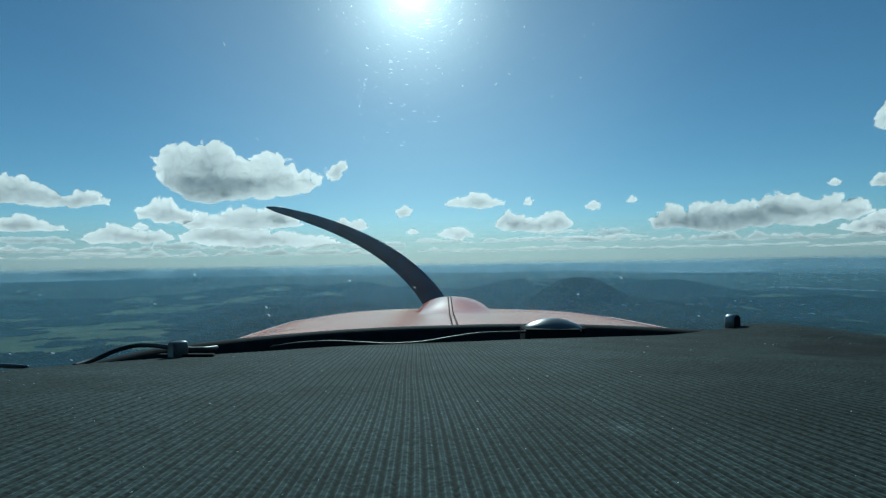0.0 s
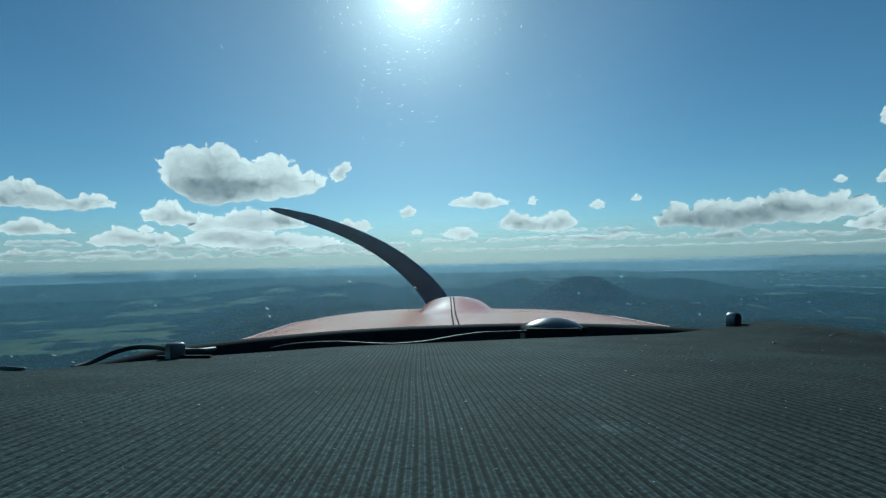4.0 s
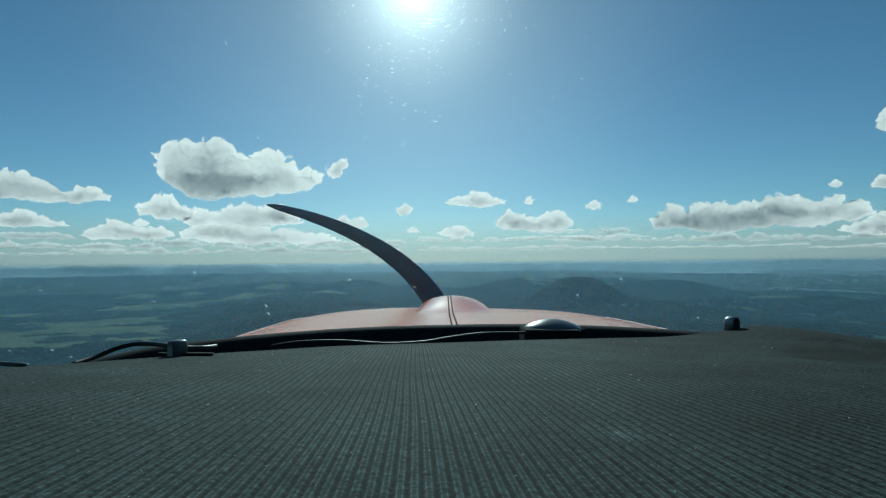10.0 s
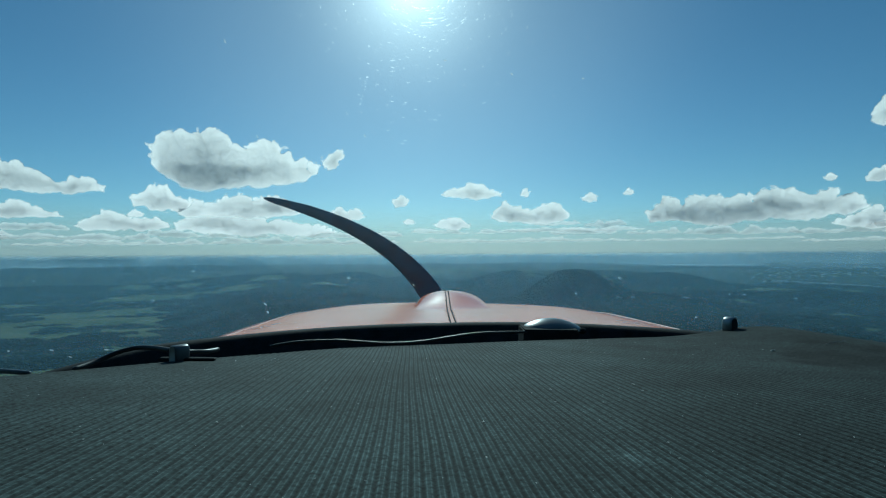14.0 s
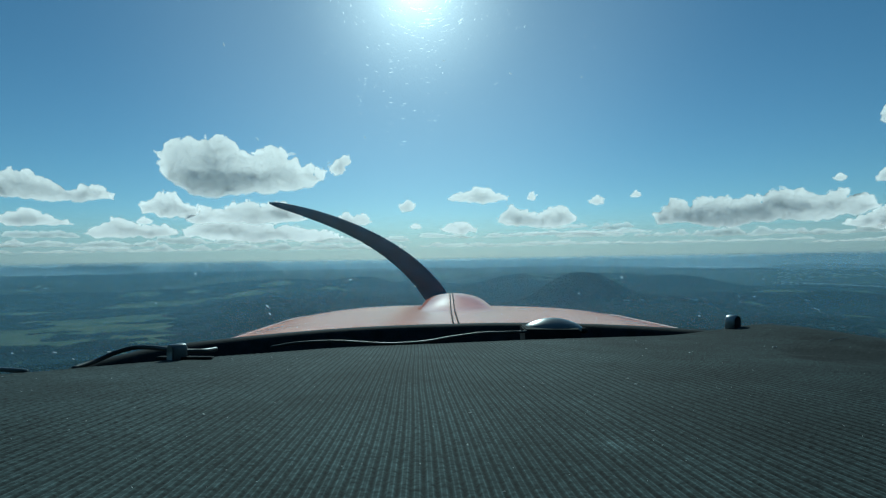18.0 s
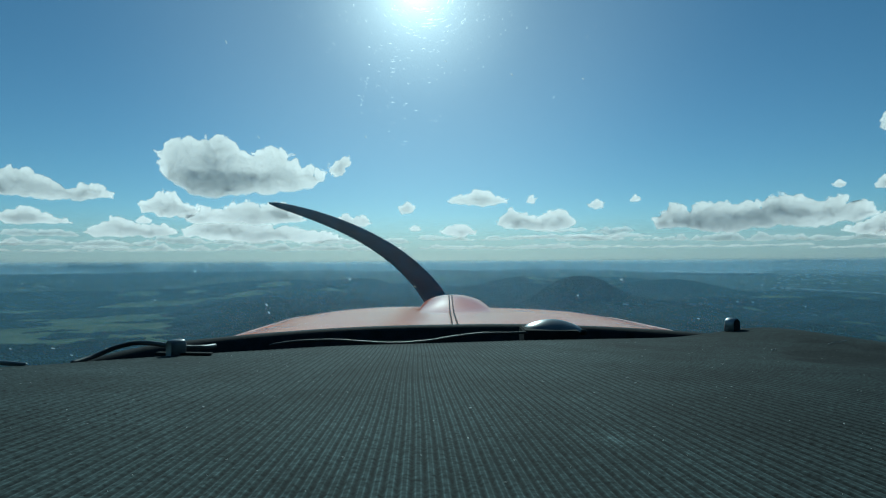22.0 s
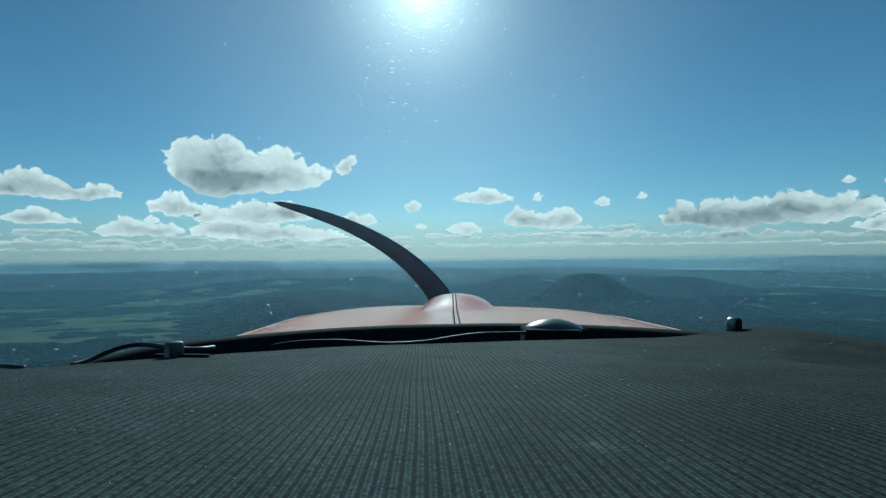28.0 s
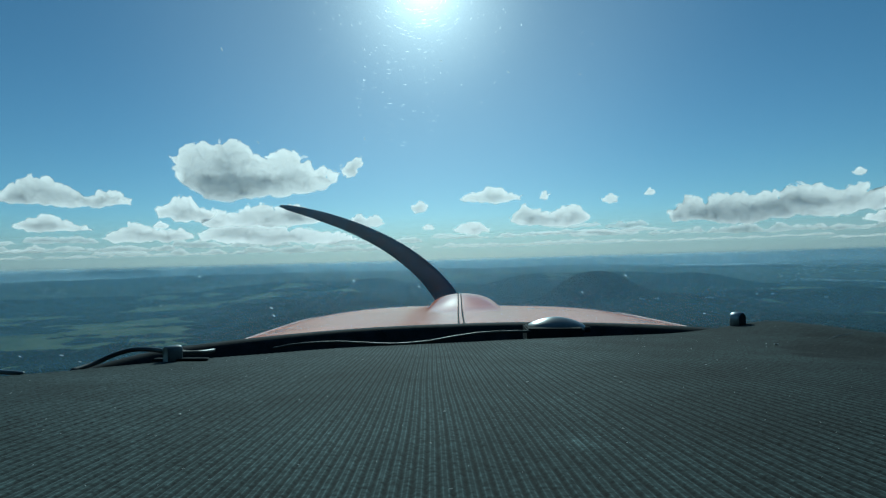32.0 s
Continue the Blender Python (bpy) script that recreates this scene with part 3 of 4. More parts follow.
BIG = "large white cumulus cloud with a grey underside"
MID = "white cumulus cloud with a flat grey base"
SMALL = "small white fair-weather cloud"
cloud(294, 586, 338, 212, BIG, (0.78, 0.97, 0.95, 0.86, 0.98, 1.0, 0.86, 0.72, 0.72, 0.84, 0.86, 0.7, 0.56, 0.6, 0.55), 23, shade=(0.7, 1.3, 1.5, 1.5, 1.2, 0.8, 0.5, 0.5, 0.6, 0.4), under=(0.34, 0.16, 0.06, 0.0, 0.0, 0.02, 0.08, 0.1, 0.14, 0.16, 0.22, 0.32))
cloud(588, 626, 296, 250, "small ragged white cloud beside a large cumulus", (0.35, 0.5, 0.75, 1.0, 0.9), 2, ragged=2.0)
cloud(262, 362, 366, 315, "ragged white cumulus cloud below a larger one", (0.55, 1.0, 0.9, 0.6, 0.35), 3, shade=(0.4, 0.7, 0.6), ragged=1.3)
cloud(322, 552, 382, 330, "broken white cumulus cloud with grey folds", (0.3, 0.55, 0.6, 0.62, 0.85, 1.0, 0.8, 0.95, 0.7, 0.35), 31, shade=(0.6, 0.8, 1.3, 1.5, 0.7), ragged=1.2)
cloud(340, 620, 412, 364, "low bank of white cumulus cloud", (0.5, 0.9, 1, 0.85, 0.7, 0.62, 0.45, 0.4, 0.3), 4, shade=(0.6, 0.8, 0.7))
cloud(-14, 196, 335, 277, MID, (0.35, 0.75, 1.0, 0.95, 0.8, 0.62, 0.4, 0.62, 0.72, 0.4), 5, shade=(1.4, 1.5, 1.3, 0.8, 0.4))
cloud(2, 128, 378, 344, MID, (0.4, 0.8, 1.0, 0.75, 0.45, 0.25), 6, shade=(1.2, 1.2, 0.8))
cloud(158, 318, 402, 364, MID, (0.3, 0.6, 1.0, 0.8, 0.6, 0.7, 0.4), 7)
cloud(244, 276, 378, 362, SMALL, (0.5, 1.0, 0.6), 41, ragged=1.6)
cloud(604, 668, 386, 356, SMALL, (0.6, 1.0, 0.5, 0.75, 0.7, 0.3), 8, ragged=1.5)
cloud(712, 742, 364, 338, SMALL, (0.7, 1.0, 0.7), 9, ragged=1.4)
cloud(556, 572, 368, 357, SMALL, (0.6, 1.0, 0.6), 42, ragged=1.5)
cloud(794, 908, 350, 318, SMALL, (0.4, 0.7, 0.65, 1.0, 0.85, 0.6, 0.4), 10, ragged=1.3)
cloud(936, 959, 348, 326, SMALL, (0.7, 1.0, 0.5), 11, ragged=1.7)
cloud(882, 1032, 392, 350, MID, (0.5, 1.0, 0.8, 0.55, 0.85, 0.9, 0.4), 12, shade=(0.9, 1.1, 0.9, 0.7))
cloud(784, 852, 404, 378, SMALL, (0.5, 1.0, 0.9, 0.5), 13)
cloud(730, 756, 396, 380, SMALL, (0.6, 1.0, 0.5), 43, ragged=1.5)
cloud(1046, 1080, 355, 335, SMALL, (0.5, 1.0, 0.6), 14, ragged=1.4)
cloud(1122, 1146, 345, 328, SMALL, (0.6, 1.0, 0.5), 15, ragged=1.5)
cloud(1172, 1528, 392, 322, "long white cumulus cloud with a flat grey base", (0.5, 0.85, 0.72, 0.78, 0.76, 0.66, 0.78, 1.0, 0.86, 0.68, 0.76, 0.7, 0.4), 16, shade=(1.4, 1.6, 1.2, 1.5, 1.0, 1.3, 0.8))
cloud(1506, 1640, 404, 360, MID, (0.3, 0.5, 0.8, 1.0, 0.9, 0.8, 0.6), 17)
cloud(1484, 1508, 320, 302, SMALL, (0.6, 1.0, 0.7), 44, ragged=1.5)
cloud(1566, 1626, 320, 288, SMALL, (0.4, 0.9, 1.0, 0.8, 0.5), 18, ragged=1.3)
cloud(1566, 1650, 226, 160, "ragged white cumulus cloud high in the clear sky", (0.4, 0.75, 1.0, 0.85, 0.7, 0.5), 29, shade=(0.5, 0.7, 0.5), ragged=1.5)

# rows of low flat cloud that close up towards the horizon
r = np.random.default_rng(94)
for y, h, w, gap in ((400, 19, 160, 25), (408, 15, 230, 12), (415, 17, 240, 0), (427, 14, 280, -6)):
    x = -330 + r.uniform(0, 80)
    while x < 1900:
        ww = w * r.uniform(0.45, 1.4)
        hh = h * r.uniform(0.7, 1.35)
        bumps = tuple(np.clip(r.normal(0.6, 0.22, max(5, int(ww / 18))), 0.2, 1))
        clear = y > 410 or all(x > b2 or x + ww < a for a, b2 in ((150, 640), (775, 865), (1170, 1530)))
        if clear:
            cloud(x, x + ww, y + r.normal(0, 1.5), y - hh + r.normal(0, 1), "thin strip of low cloud near the horizon", bumps, int(r.integers(100, 900)), STRIP, 0.16, (5, 5), taper=0.8)
        x += ww + gap * r.uniform(-0.3, 1.3)

# ---- the aeroplane ----
def place(ob):
    """Sets a thing that lies in the cockpit."""
    ob.matrix_world = PLANE
    return ob


plane = tagged(place(new("airplane")), "small red aeroplane in flight, seen from its glareshield", "airplane")


def shell_depth(az, z=-0.09):
    """How far ahead the foot of the windscreen lies on a bearing."""
    k = math.sqrt(max(1 - ((z + 0.12) / 0.52) ** 2, 0.01))
    rx, ry, cx, cy = 0.55 * k, 0.86 * k, 0.02, -0.2
    a = (az / rx) ** 2 + 1 / ry ** 2
    b2 = -2 * (az * cx / rx ** 2 + cy / ry ** 2)
    c2 = (cx / rx) ** 2 + (cy / ry) ** 2 - 1
    return (-b2 + math.sqrt(b2 * b2 - 4 * a * c2)) / (2 * a)


# canopy
u, v = np.meshgrid(np.linspace(0, 2 * math.pi, 160, False), np.linspace(0.05, math.pi / 2 - 0.001, 50))
me = grid_mesh("canopy", np.stack([0.02 + 0.55 * np.cos(v) * np.cos(u), -0.2 + 0.86 * np.cos(v) * np.sin(u), -0.12 + 0.52 * np.sin(v)], -1), GLASS, wrap=True)
canopy = part("canopy", me, plane, "clear acrylic canopy with dust and fine scratches")
canopy.visible_shadow = False

# a roof out of view, added behind the windscreen to keep light off the cloth
u, v = np.meshgrid(np.linspace(math.pi * 0.89, math.pi * 2.11, 90), np.linspace(0.05, math.pi / 2 - 0.001, 40))
p = np.stack([0.02 + 0.556 * np.cos(v) * np.cos(u), -0.2 + 0.866 * np.cos(v) * np.sin(u), -0.12 + 0.526 * np.sin(v)], -1)
part("shading_roof", grid_mesh("shading_roof", p, TRIM), plane, "unseen dark roof that shades the cabin from behind")

# glareshield cloth: it slopes away forwards; its ribs run fore and aft
H, SLOPE = 0.034, 0.0953
rib = 0.0024


def cloth_z(x, y):
    swell = 0.0118 * np.exp(-((x - 0.305) / 0.052) ** 2) * step(y, 0.25, 0.5) - 0.003 * step(x, 0.35, 0.42)
    return -H - SLOPE * y + swell + 0.0012 * (fbm(x + 3, y + 3, 0.18, 3, 41) - 0.5)


EDGE_X = np.linspace(-0.6, 0.6, 400)
EDGE_Y = np.interp(EDGE_X, (-0.6, -0.3, -0.2, -0.155, -0.075, 0.0, 0.06, 0.12, 0.18, 0.24, 0.32, 0.38, 0.6),
                   (0.1, 0.19, 0.236, 0.296, 0.38, 0.416, 0.452, 0.474, 0.502, 0.522, 0.505, 0.45, 0.2))
EDGE_Y = np.convolve(np.pad(EDGE_Y, 12, "edge"), np.hanning(27)[1:-1] / np.hanning(27).sum(), "valid")[:400]


def cloth_edge(x):
    return np.interp(x, EDGE_X, EDGE_Y)


cx_ = np.arange(-0.47, 0.47, rib / 8)
cv = np.concatenate([np.linspace(0, 0.94, 100), np.linspace(0.944, 1, 28)])
X, V = np.meshgrid(cx_, cv)
E = cloth_edge(X)
Y = -0.06 + (E + 0.06) * V
Z = cloth_z(X, Y)
# the cloth is stretched towards its sides, so that the ribs stand wider there
at_x = np.linspace(-0.6, 0.6, 4801)
turns_ = np.cumsum(1 / (rib * (1 + 0.45 * step(np.abs(at_x), 0.012, 0.08)))) * (at_x[1] - at_x[0])
ph = np.interp(X + 0.0525 * Y, at_x, turns_) * 2 * math.pi + 0.5 * np.sin(Y * 35 + X * 9) + 1.6 * fbm(X + 5, Y + 5, 0.06, 2, 4)
ridge = np.abs(np.sin(ph / 2))
flat_ = np.maximum(0.92 * step(-X, 0.045, 0.16) * step(Y, 0.06, 0.2), 0.6 * step(X, 0.16, 0.28) * step(Y, 0.16, 0.3))   # worn smooth towards the corners
flat_ = np.maximum(flat_, 0.08 + 0.3 * step(-X, 0.0, 0.09))
Z = Z + 0.0005 * (np.minimum(1.35 * ridge, 1) - 0.5) * (1 - 0.75 * flat_)
tone = 1 + (0.02 + 0.3 * flat_ + 0.3 * step(X, 0.12, 0.26)) * (rng.random(X.shape) - 0.5)
tone = tone * (1 - 0.42 * step(X - 0.2 * Y + 0.04 * fbm(X, Y, 0.05, 3, 12), 0.015, 0.095))                # light falling off to the right, put into the cloth's tone
tone = tone * (0.85 + 0.3 * fbm(X + 8, Y + 8, 0.07, 4, 6))
tone = tone * (1 - 0.6 * np.exp(-((V - 0.962) / 0.004) ** 2))                     # hem
tone = tone * (1 + 1.1 * np.exp(-((X - 0.04) / 0.005) ** 2 - ((Y - 0.1245) / 0.005) ** 2))   # pale scuff
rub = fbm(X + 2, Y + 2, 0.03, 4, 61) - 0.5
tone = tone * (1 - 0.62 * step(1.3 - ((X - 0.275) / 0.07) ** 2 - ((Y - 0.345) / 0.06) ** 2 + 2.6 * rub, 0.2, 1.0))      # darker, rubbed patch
Z = Z - 0.004 * step(V, 0.975, 1.0) ** 2
lip = np.stack([X[-1], E[-1] + 0.002, Z[-1] - 0.06], -1)[None]
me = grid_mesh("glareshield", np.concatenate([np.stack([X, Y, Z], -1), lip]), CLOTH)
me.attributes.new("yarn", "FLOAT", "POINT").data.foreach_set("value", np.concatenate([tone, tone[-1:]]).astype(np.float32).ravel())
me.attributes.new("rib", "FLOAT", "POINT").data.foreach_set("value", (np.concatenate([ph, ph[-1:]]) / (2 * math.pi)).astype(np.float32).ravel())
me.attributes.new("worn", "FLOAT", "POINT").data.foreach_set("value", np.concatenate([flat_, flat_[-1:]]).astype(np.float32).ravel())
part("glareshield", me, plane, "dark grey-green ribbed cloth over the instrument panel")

# dark channel between the cloth and the windscreen, and the windscreen's frame
az = np.linspace(-1.6, 1.6, 140)
dep = np.array([shell_depth(a) for a in az])
fx, fy = az * dep, dep
ftop = -0.0935 + np.where(fx > 0, 0.032, 0.012) * fx - 0.02 * step(-fx, 0.27, 0.4)
rows = [(0.90, -0.135), (0.955, -0.118), (0.965, -0.004), (0.975, 0.0), (1.0, 0.0), (1.012, -0.003), (1.012, -0.05)]
p = np.stack([np.stack([fx * k, fy * k, (np.full_like(fx, zz) if zz < -0.1 else ftop + zz)], -1) for k, zz in rows])
frame_ = part("windscreen_frame", grid_mesh("windscreen_frame", p, BLACK), plane, "black rubber seal at the foot of the windscreen")
p = np.stack([np.stack([fx * k, fy * k, np.full_like(fx, -0.135)], -1) for k in (0.3, 0.6, 0.92)])
part("channel", grid_mesh("channel", p, BLACK), plane, "dark channel behind the cloth")

# engine cowling
def cowl_z(x, y):
    """The height of the cowling's top: arched across, falling away forwards, with a raised crest."""
    x, y = np.asarray(x, float), np.asarray(y, float)
    d = np.abs(x - 0.028)
    z = -0.0947 - 0.046 * (y - 0.65) - 0.16 * np.maximum(y - 1.1, 0) ** 2 - 0.61 * d ** 3 - 1.2 * np.maximum(d - 0.42, 0) ** 2
    z = z + 0.03 * np.sqrt(np.clip(1 - (d / 0.076) ** 2, 0, 1)) * step(y, 0.98, 1.3)
    return z + 0.012 * (x - 0.028) * (1 - step(y, 0.7, 1.3)) - 0.008 * (1 - step(x, 0.12, 0.45))


hub_z = -0.287
cw = np.linspace(-0.75, 0.8, 440)
cy_ = np.linspace(0.6, 1.92, 120)
X, Y = np.meshgrid(cw, (cy_ - 0.6) / 1.32)
foot = np.interp(X, fx, fy * 1.005)
Y = foot + (1.92 - foot) * Y
Z = cowl_z(X, Y)
taper = 1 - 0.72 * step(Y, 1.4, 1.98) ** 1.4
P = np.stack([0.028 + (X - 0.028) * taper, Y, Z], -1)
P = np.concatenate([P[:, :1] + k * np.array([0.03, 0, -0.5]) for k in (1.0, 0.5)] + [P] + [P[:, -1:] + k * np.array([-0.03, 0, -0.5]) for k in (0.5, 1.0)], 1)
nose = P[-1:].copy()
nose[..., 1] += 0.02
nose[..., 2] = np.minimum(nose[..., 2], hub_z - 0.05)
cowling = part("cowling", grid_mesh("cowling", np.concatenate([P, nose]), RED), plane, "glossy red engine cowling reflecting the sky")

# the hinge along the crest: two thin strips with rivets
for off in (-0.0035, 0.0035):
    yy = np.linspace(0.63, 1.35, 60)
    pts = [(0.019 + off * (0.8 + 0.5 * (1.35 - y)), y, float(cowl_z(0.019 + off, y)) + 0.0006) for y in yy]
    part("hinge_strip", tube("hinge_strip", pts[::6], 0.0011, BLACK, 6), cowling, "dark hinge line along the cowling")
SEAM = material("dark_red_seam", (0.3, 0.05, 0.03), 0.5, scale=60, vary=0.4)
for x in (-0.33, 0.38):                             # the edges of the hinged top panels
    pts = [(x, y, float(cowl_z(x, y)) + 0.0003) for y in np.linspace(0.8, 1.36, 9)]
    part("panel_seam", tube("panel_seam", pts, 0.0013, SEAM, 6), cowling, "dark seam of a cowling panel")
for k in range(26):
    y = 0.64 + 0.026 * k
    bm = bmesh.new()
    bmesh.ops.create_uvsphere(bm, u_segments=8, v_segments=5, radius=0.0011)
    bmesh.ops.scale(bm, verts=bm.verts, vec=(1, 1, 0.5))
    bmesh.ops.translate(bm, verts=bm.verts, vec=(0.019 + (0.005 if k % 2 else -0.005), y, float(cowl_z(0.019, y)) + 0.0004))
    part("rivet", from_bm("rivet", bm, BLACK), cowling)

# propeller: spinner and two curved blades
PY = 2.0
S = PY / FOCAL
hub = Vector(((800 - 784) * S, PY, -(575 - 441) * S))
bm = bmesh.new()
bmesh.ops.create_uvsphere(bm, u_segments=40, v_segments=20, radius=0.11)
bmesh.ops.scale(bm, verts=bm.verts, vec=(1, 1.8, 1))
bmesh.ops.translate(bm, verts=bm.verts, vec=hub)
spinner = part("spinner", from_bm("spinner", bm, RED), plane, "red propeller spinner")


def blade(sign):
    b0, b1, b2 = Vector((0, -0.02)), Vector((-0.118, 0.332)), Vector((-0.694, 0.458))
    rings = []
    for t in [k / 39 for k in range(40)]:
        c = (1 - t) ** 2 * b0 + 2 * t * (1 - t) * b1 + t * t * b2
        w = (2 * (1 - t) * (b1 - b0) + 2 * t * (b2 - b1)).normalized()
        nrm = Vector((-w.y, w.x))
        half = np.interp(t, (0, 0.2, 0.35, 0.6, 0.85, 0.97, 1), (0.03, 0.044, 0.038, 0.028, 0.019, 0.011, 0.003))
        thick = 0.012 * (1 - t) + 0.003
        twist = 0.5 - 0.35 * t
        ring = []
        for a in np.linspace(0, 2 * math.pi, 16, False):
            q, dy = half * math.cos(a), thick * math.sin(a) + half * math.cos(a) * math.tan(twist)
            ring.append((hub.x + sign * (c.x + nrm.x * q), PY + dy, hub.z + sign * (c.y + nrm.y * q)))
        rings.append(ring)
    return grid_mesh("propeller_blade", np.array(rings), PROP, wrap=True)


part("propeller_blade", blade(1), spinner, "dark curved propeller blade")
part("propeller_blade", blade(-1), spinner, "dark curved propeller blade")

# cabin tub under the canopy rim
u = np.linspace(0, 2 * math.pi, 120, False)
p = np.stack([np.stack([0.02 + 0.56 * k * np.cos(u), -0.2 + 0.87 * k * np.sin(u), np.full_like(u, zz)], -1) for k, zz in ((1.0, -0.095), (1.02, -0.2), (1.0, -0.6), (0.9, -0.9), (0.3, -0.95))])
p[:, :, 2] = np.where(np.sin(u) > 0.2, np.minimum(p[:, :, 2], -0.16), p[:, :, 2])
part("cabin_tub", grid_mesh("cabin_tub", p, TRIM, wrap=True), plane, "dark cabin side")

# ---- things on the glareshield ----
bm = bmesh.new()
bmesh.ops.create_uvsphere(bm, u_segments=40, v_segments=20, radius=1)
for vtx in bm.verts:
    rr = math.hypot(vtx.co.x, vtx.co.y)                               # it swells up from a flat brim
    vtx.co = (vtx.co.x * 0.0315, vtx.co.y * 0.023, 0.82 * vtx.co.z * 0.0122 + 0.0011 * (1 + math.cos(math.pi * rr)) if vtx.co.z > 0 else vtx.co.z * 0.002)
bmesh.ops.translate(bm, verts=bm.verts, vec=(0.116, 0.555, -0.0842))
ant = tagged(place(new("gps_antenna")), "grey satellite antenna with a domed cover on a black block", "antenna")
part("dome", from_bm("dome", bm, DOME), ant, "shiny grey dome")
bm = bmesh.new()
bmesh.ops.create_cube(bm, size=1)
bmesh.ops.scale(bm, verts=bm.verts, vec=(0.056, 0.036, 0.05))
bmesh.ops.bevel(bm, geom=list(bm.edges), offset=0.0012, segments=2, affect="EDGES")
bmesh.ops.translate(bm, verts=bm.verts, vec=(0.1105, 0.546, -0.1052))
part("base", from_bm("base", bm, BLACK, False), ant, "black base")


def at(x, y, depth):
    """A place in the cockpit from its bearing and height in the view."""
    return Vector(((x - 784) / FOCAL * depth, depth, -(y - 441) / FOCAL * depth))


wire = [at(945, 587, 0.53), at(900, 588, 0.525), at(850, 590, 0.515), at(800, 597, 0.505), at(760, 604, 0.50), at(720, 608, 0.495), at(680, 609, 0.49),
        at(640, 607, 0.49), at(600, 605, 0.49), at(560, 606, 0.485), at(520, 609, 0.48), at(480, 616, 0.475)]
tagged(place(new("antenna_cable", tube("antenna_cable", wire, 0.0013, CABLE))), "thin black cable along the foot of the windscreen", "cable")
wire = [at(128, 655, 0.294), at(170, 641, 0.309), at(205, 626, 0.316), at(240, 617, 0.320), at(275, 617, 0.316), at(305, 621, 0.309), at(340, 623, 0.316), at(365, 622, 0.323), at(384, 619, 0.338)]
tagged(place(new("power_cable", tube("power_cable", wire, 0.0014, CABLE))), "black cable looping up beside the clip", "cable")


def tab(name, w, h, dd, label, pos, turn, square, mat):
    """A solid tab with a rounded top and softened edges."""
    rings = []
    for y, k in ((-dd, 0.8), (-dd, 0.9), (-dd * 0.85, 1), (dd * 0.85, 1), (dd, 0.9), (dd, 0.8)):
        ring = [(-w * k, y, -0.006)]
        for a in np.linspace(math.pi, 0, 15):
            ring.append((w * k * math.copysign(abs(math.cos(a)) ** square, math.cos(a)), y, h - w + w * k * math.sin(a) ** square))
        rings.append(ring + [(w * k, y, -0.006)])
    me = grid_mesh(name, np.array(rings), mat, wrap=True)
    bm = bmesh.new()
    bm.from_mesh(me)
    bmesh.ops.holes_fill(bm, edges=[e for e in bm.edges if e.is_boundary])
    bmesh.ops.recalc_face_normals(bm, faces=bm.faces)
    bm.to_mesh(me)
    bm.free()
    ob = new(name, me)
    ob.matrix_world = PLANE @ Matrix.Translation(pos) @ Matrix.Rotation(turn, 4, "Z")
    return tagged(ob, label, "clip")


cable_clip = tab("cable_clip", 0.0034, 0.0086, 0.0042, "black plastic cable clip standing on the cloth", at(314, 637, 0.296), -0.6, 0.75, DOME)
# light on the tab's side is painted as pale metal, its shaded front black
mount = tab("mount_tab", 0.0054, 0.0102, 0.0045, "small round-topped tab on the cloth, lit side grey, shaded face black", at(1297, 575, 0.5), 0.55, 1.0, LIT_SIDE)
face = [(0.0049 * math.cos(a), 0, 0.0048 + 0.0049 * math.sin(a)) for a in np.linspace(math.pi, 0, 15)]
face = [(-0.0049, 0, -0.006)] + face + [(0.0049, 0, -0.006)]
n_ = len(face)
me = mesh_of("face", [(x, -0.0045, z) for x, y, z in face] + [(x * 0.94, -0.0052, z - 0.0002) for x, y, z in face],
             [tuple(range(n_, 2 * n_))] + [(i, i + 1, n_ + i + 1, n_ + i) for i in range(n_ - 1)], BLACK, False)
part("face", me, mount, "black face painting the shaded front")
bm = bmesh.new()
bmesh.ops.create_cube(bm, size=1)
bmesh.ops.scale(bm, verts=bm.verts, vec=(0.031, 0.005, 0.0012))
bmesh.ops.bevel(bm, geom=list(bm.edges), offset=0.0004, segments=2, affect="EDGES")
bmesh.ops.rotate(bm, verts=bm.verts, cent=(0, 0, 0), matrix=Matrix.Rotation(0.6, 3, "Z"))
bmesh.ops.translate(bm, verts=bm.verts, vec=(0.003, 0.003, 0.0006))
part("foot", from_bm("foot", bm, BLACK), cable_clip, "flat black foot")
tagged(place(new("strap_end", tube("strap_end", [at(-60, 652, 0.246), at(0, 656, 0.245), at(30, 658, 0.244), at(50, 660, 0.244)], 0.0011, DOME))), "grey end of a cord lying on the cloth", "cord")

bm = bmesh.new()
bmesh.ops.create_uvsphere(bm, u_segments=12, v_segments=8, radius=0.0042)
bmesh.ops.scale(bm, verts=bm.verts, vec=(1, 1, 0.75))
bmesh.ops.translate(bm, verts=bm.verts, vec=(0.033, -0.008, 0.0015))
bmesh.ops.translate(bm, verts=bm.verts, vec=(0.1135, 0.555, -0.0855))
part("cable_gland", from_bm("cable_gland", bm, BLACK), ant, "black knob at the rim")


def on_cloth(x, y):
    return Vector((x, y, float(cloth_z(np.array(x), np.array(y))) + 0.0008))


# a hair and a torn edge on the cloth
tagged(place(new("hair", tube("hair", [on_cloth(x, y) for x, y in ((0.277, 0.379), (0.283, 0.383), (0.290, 0.385), (0.298, 0.3885))], 0.0002, LINT, 5))), "pale hair lying on the cloth", "hair")
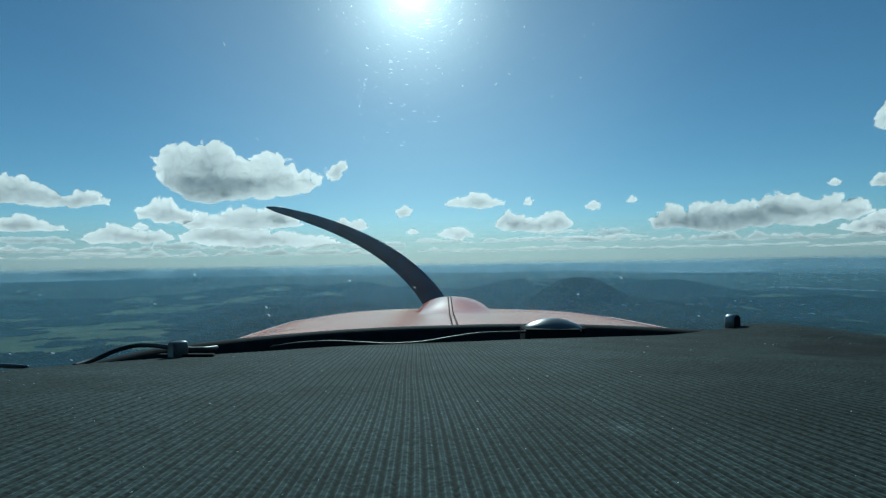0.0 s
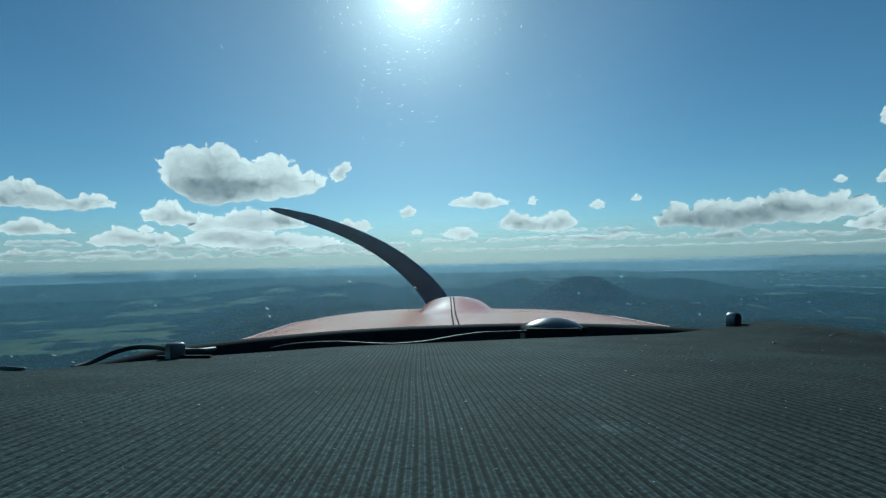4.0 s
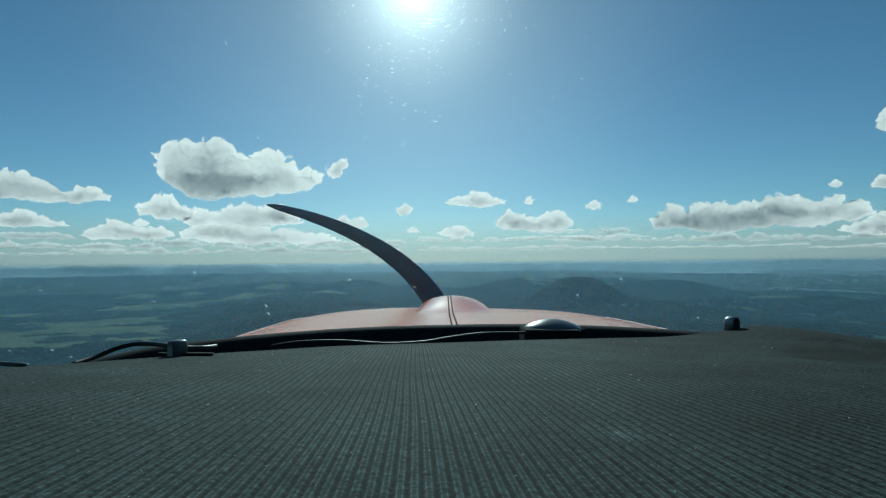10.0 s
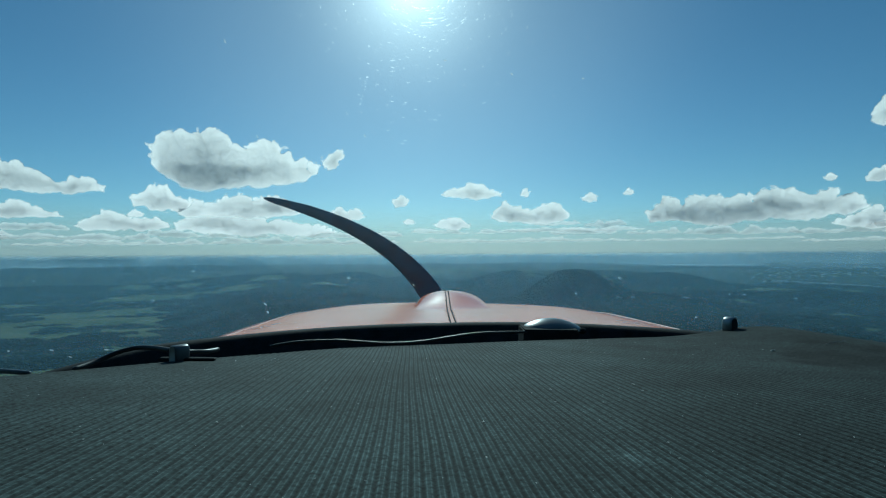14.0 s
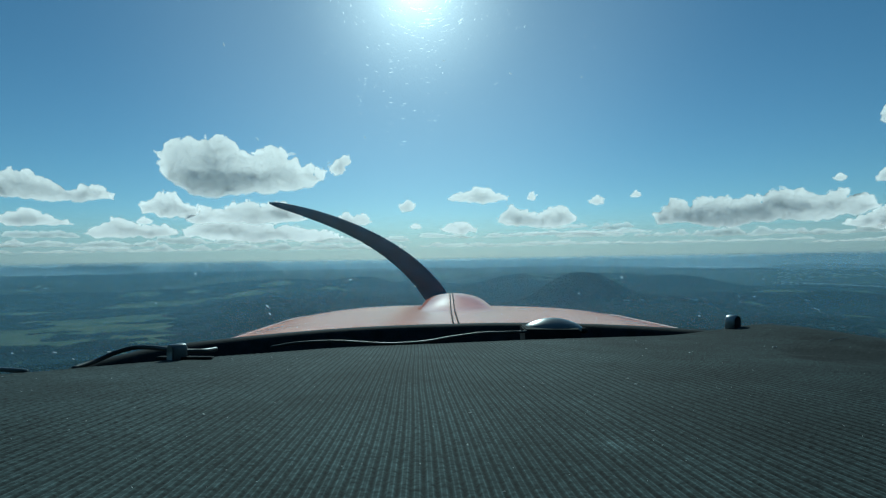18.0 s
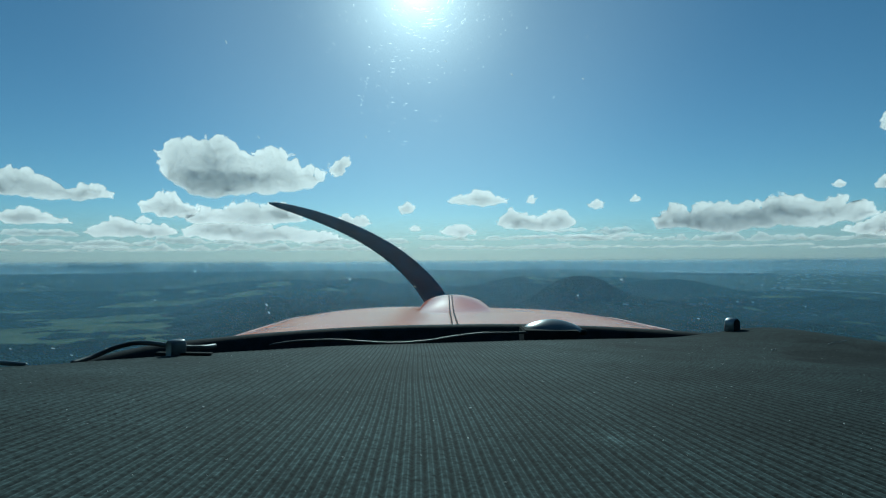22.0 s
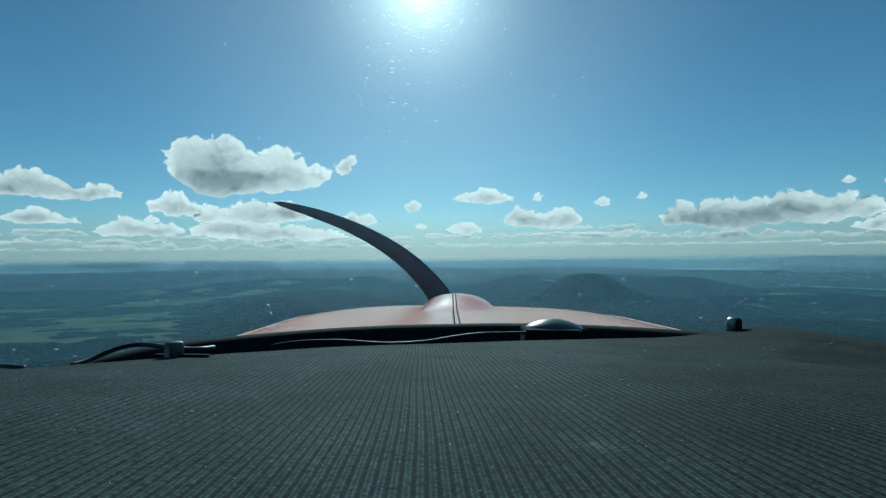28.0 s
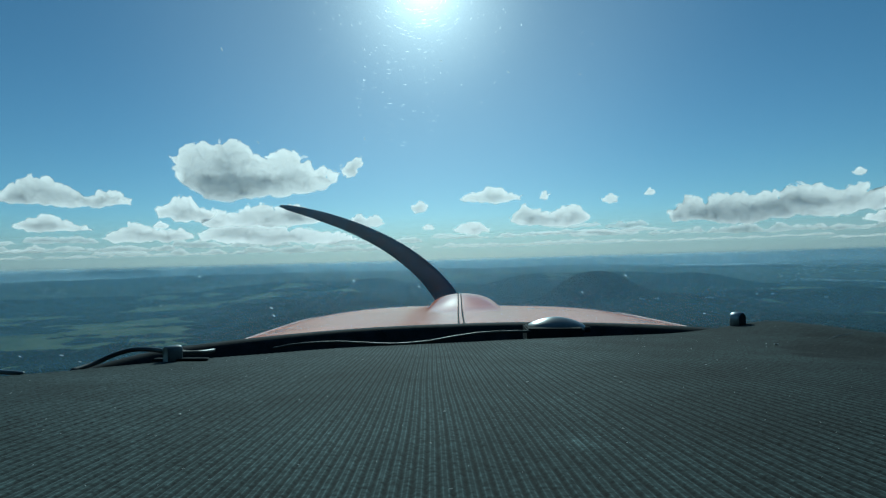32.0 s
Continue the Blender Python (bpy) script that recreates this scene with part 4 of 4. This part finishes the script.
tagged(place(new("fluff", tube("fluff", [on_cloth(x, y) for x, y in ((0.231, 0.369), (0.2325, 0.372), (0.234, 0.371), (0.236, 0.3735))], 0.0003, LINT, 5))), "small white piece of fluff on the cloth", "fluff")


# lint on the cloth
r = np.random.default_rng(33)
lv, lf = [], []
for k in range(700):
    x, y = r.uniform(-0.36, 0.36), r.uniform(0.08, 0.46)
    if y > float(cloth_edge(x)) - 0.02:
        continue
    z = float(cloth_z(np.array(x), np.array(y))) + 0.0004
    s, a, ln = r.uniform(0.00004, 0.00013) * (2.0 if k % 7 == 0 else 1), r.uniform(0, 6.3), r.uniform(1, 4)
    ux, uy = math.cos(a) * s * ln, math.sin(a) * s * ln
    i = len(lv)
    lv += [(x - ux, y - uy, z), (x + uy / ln, y - ux / ln, z), (x + ux, y + uy, z), (x - uy / ln, y + ux / ln, z), (x, y, z + s)]
    lf += [(i, i + 1, i + 4), (i + 1, i + 2, i + 4), (i + 2, i + 3, i + 4), (i + 3, i, i + 4)]
tagged(place(new("lint", mesh_of("lint", lv, lf, LINT))), "pale lint and dust specks on the cloth", "lint", kind="stuff")

# scratches and specks on the canopy, ringed about the sun
lv, lf = [], []


def on_canopy(x, y):
    """The canopy's inner face on a bearing."""
    w = Vector(((x - 784) / FOCAL, 1, -(y - 441) / FOCAL))
    c0, k = Vector((0.02, -0.2, -0.12)), Vector((1 / 0.545, 1 / 0.855, 1 / 0.515))
    a, o = Vector([w[i] * k[i] for i in range(3)]), Vector([-c0[i] * k[i] for i in range(3)])
    b2 = a.dot(o)
    t = (-b2 + math.sqrt(b2 * b2 - a.dot(a) * (o.dot(o) - 1))) / a.dot(a)
    return w * t


for k in range(460):
    q, a = abs(r.normal(0, 230)) + 30, r.uniform(-0.1, math.pi + 0.1)
    x, y = 725 + 1.25 * q * math.cos(a), -10 + q * math.sin(a)
    ln, wd = r.uniform(1.0, 4.5), r.uniform(0.15, 0.5)
    tx_, ty_ = -math.sin(a) * ln, math.cos(a) * ln
    if r.random() < 0.35:
        tx_, ty_ = r.normal(0, 1.2), r.normal(0, 1.2)
    nl = math.hypot(tx_, ty_) + 1e-6
    nx_, ny_ = -ty_ / nl * wd, tx_ / nl * wd
    i = len(lv)
    lv += [on_canopy(x - tx_, y - ty_), on_canopy(x + nx_, y + ny_), on_canopy(x + tx_, y + ty_), on_canopy(x - nx_, y - ny_)]
    lf.append((i, i + 1, i + 2, i + 3))
def sliver(x, y, dx, dy, wd):
    nl = math.hypot(dx, dy) + 1e-6
    nx_, ny_ = -dy / nl * wd, dx / nl * wd
    i = len(lv)
    lv.extend([on_canopy(x - dx, y - dy), on_canopy(x + nx_, y + ny_), on_canopy(x + dx, y + dy), on_canopy(x - nx_, y - ny_)])
    lf.append((i, i + 1, i + 2, i + 3))


for k in range(46):                                # hatched reflection below the sun, and a slanting one, drawn as slivers
    x, y = 700 + 60 * (k % 2) + r.normal(0, 13), r.uniform(70, 285)
    sliver(x, y, r.uniform(1.5, 6), r.normal(0, 0.4), 0.45)
for k in range(60):                                # fine arcs close round the sun
    a, q = r.uniform(0.1, 2.9), r.uniform(22, 85)
    ln = r.uniform(3, 9)
    sliver(748 + 1.2 * q * math.cos(a), -8 + q * math.sin(a), -math.sin(a) * ln, math.cos(a) * ln * 0.7, 0.5)
for k in range(22):
    t = r.random()
    sliver(648 - 13 * t + r.normal(0, 1.2), 132 + 58 * t, r.uniform(0.5, 2), -r.uniform(0, 1), 0.4)
for k in range(60):                                # dust specks over the whole windscreen
    sliver(r.uniform(20, 1540), r.uniform(60, 600), r.normal(0, 1.6), r.normal(0, 1.2), r.uniform(0.35, 0.8))
scr = part("scratch", mesh_of("scratch", lv, lf, SCRATCH), canopy, "fine bright scratches, specks and hatched reflections drawn on the acrylic")
tagged(scr, kind="stuff")

# grit stuck to the outside: pale flakes with the sun behind them
GRIT, n, l = plain("pale_grit")
out, tl, clear, mixer = n.new("ShaderNodeOutputMaterial"), n.new("ShaderNodeBsdfTranslucent"), n.new("ShaderNodeBsdfTransparent"), n.new("ShaderNodeMixShader")
tl.inputs[0].default_value, mixer.inputs[0].default_value = (0.6, 0.62, 0.62, 1), 0.55
l.new(clear.outputs[0], mixer.inputs[1])
l.new(tl.outputs[0], mixer.inputs[2])
l.new(mixer.outputs[0], out.inputs[0])
for x, y, ln, tilt in ((395, 80, 5, 1.2), (455, 247, 4, 0.9), (478, 557, 3.5, 0.8), (473, 543, 4.5, 0.6), (620, 496, 4, 0.1), (735, 507, 3.5, 0.4), (1100, 490, 3.5, 0.5),
                       (1238, 558, 3, 0.1), (193, 625, 5, 0.1), (130, 638, 4, 0.3), (97, 626, 5, 0.2), (645, 244, 4, 1.3), (784, 108, 4, 0.2), (1024, 519, 2.5, 0.6),
                       (902, 130, 4, 0.7), (1028, 136, 3, 0.2), (346, 486, 3, 0.7), (276, 538, 2.5, 0.9), (22, 628, 4, 0.2)):
    ring = []
    for a in np.linspace(0, 2 * math.pi, 9, False):
        q = 0.55 + 0.45 * r.random()
        u, w = ln * q * math.cos(a), 1.5 * q * math.sin(a)
        ring.append(on_canopy(x + u * math.cos(tilt) - w * math.sin(tilt), y + u * math.sin(tilt) + w * math.cos(tilt)))
    mid = sum(ring, Vector()) / len(ring)
    me = mesh_of("grit", [mid * 1.0012] + ring, [(0, i + 1, (i + 1) % 9 + 1) for i in range(9)], GRIT)
    part("grit", me, canopy)
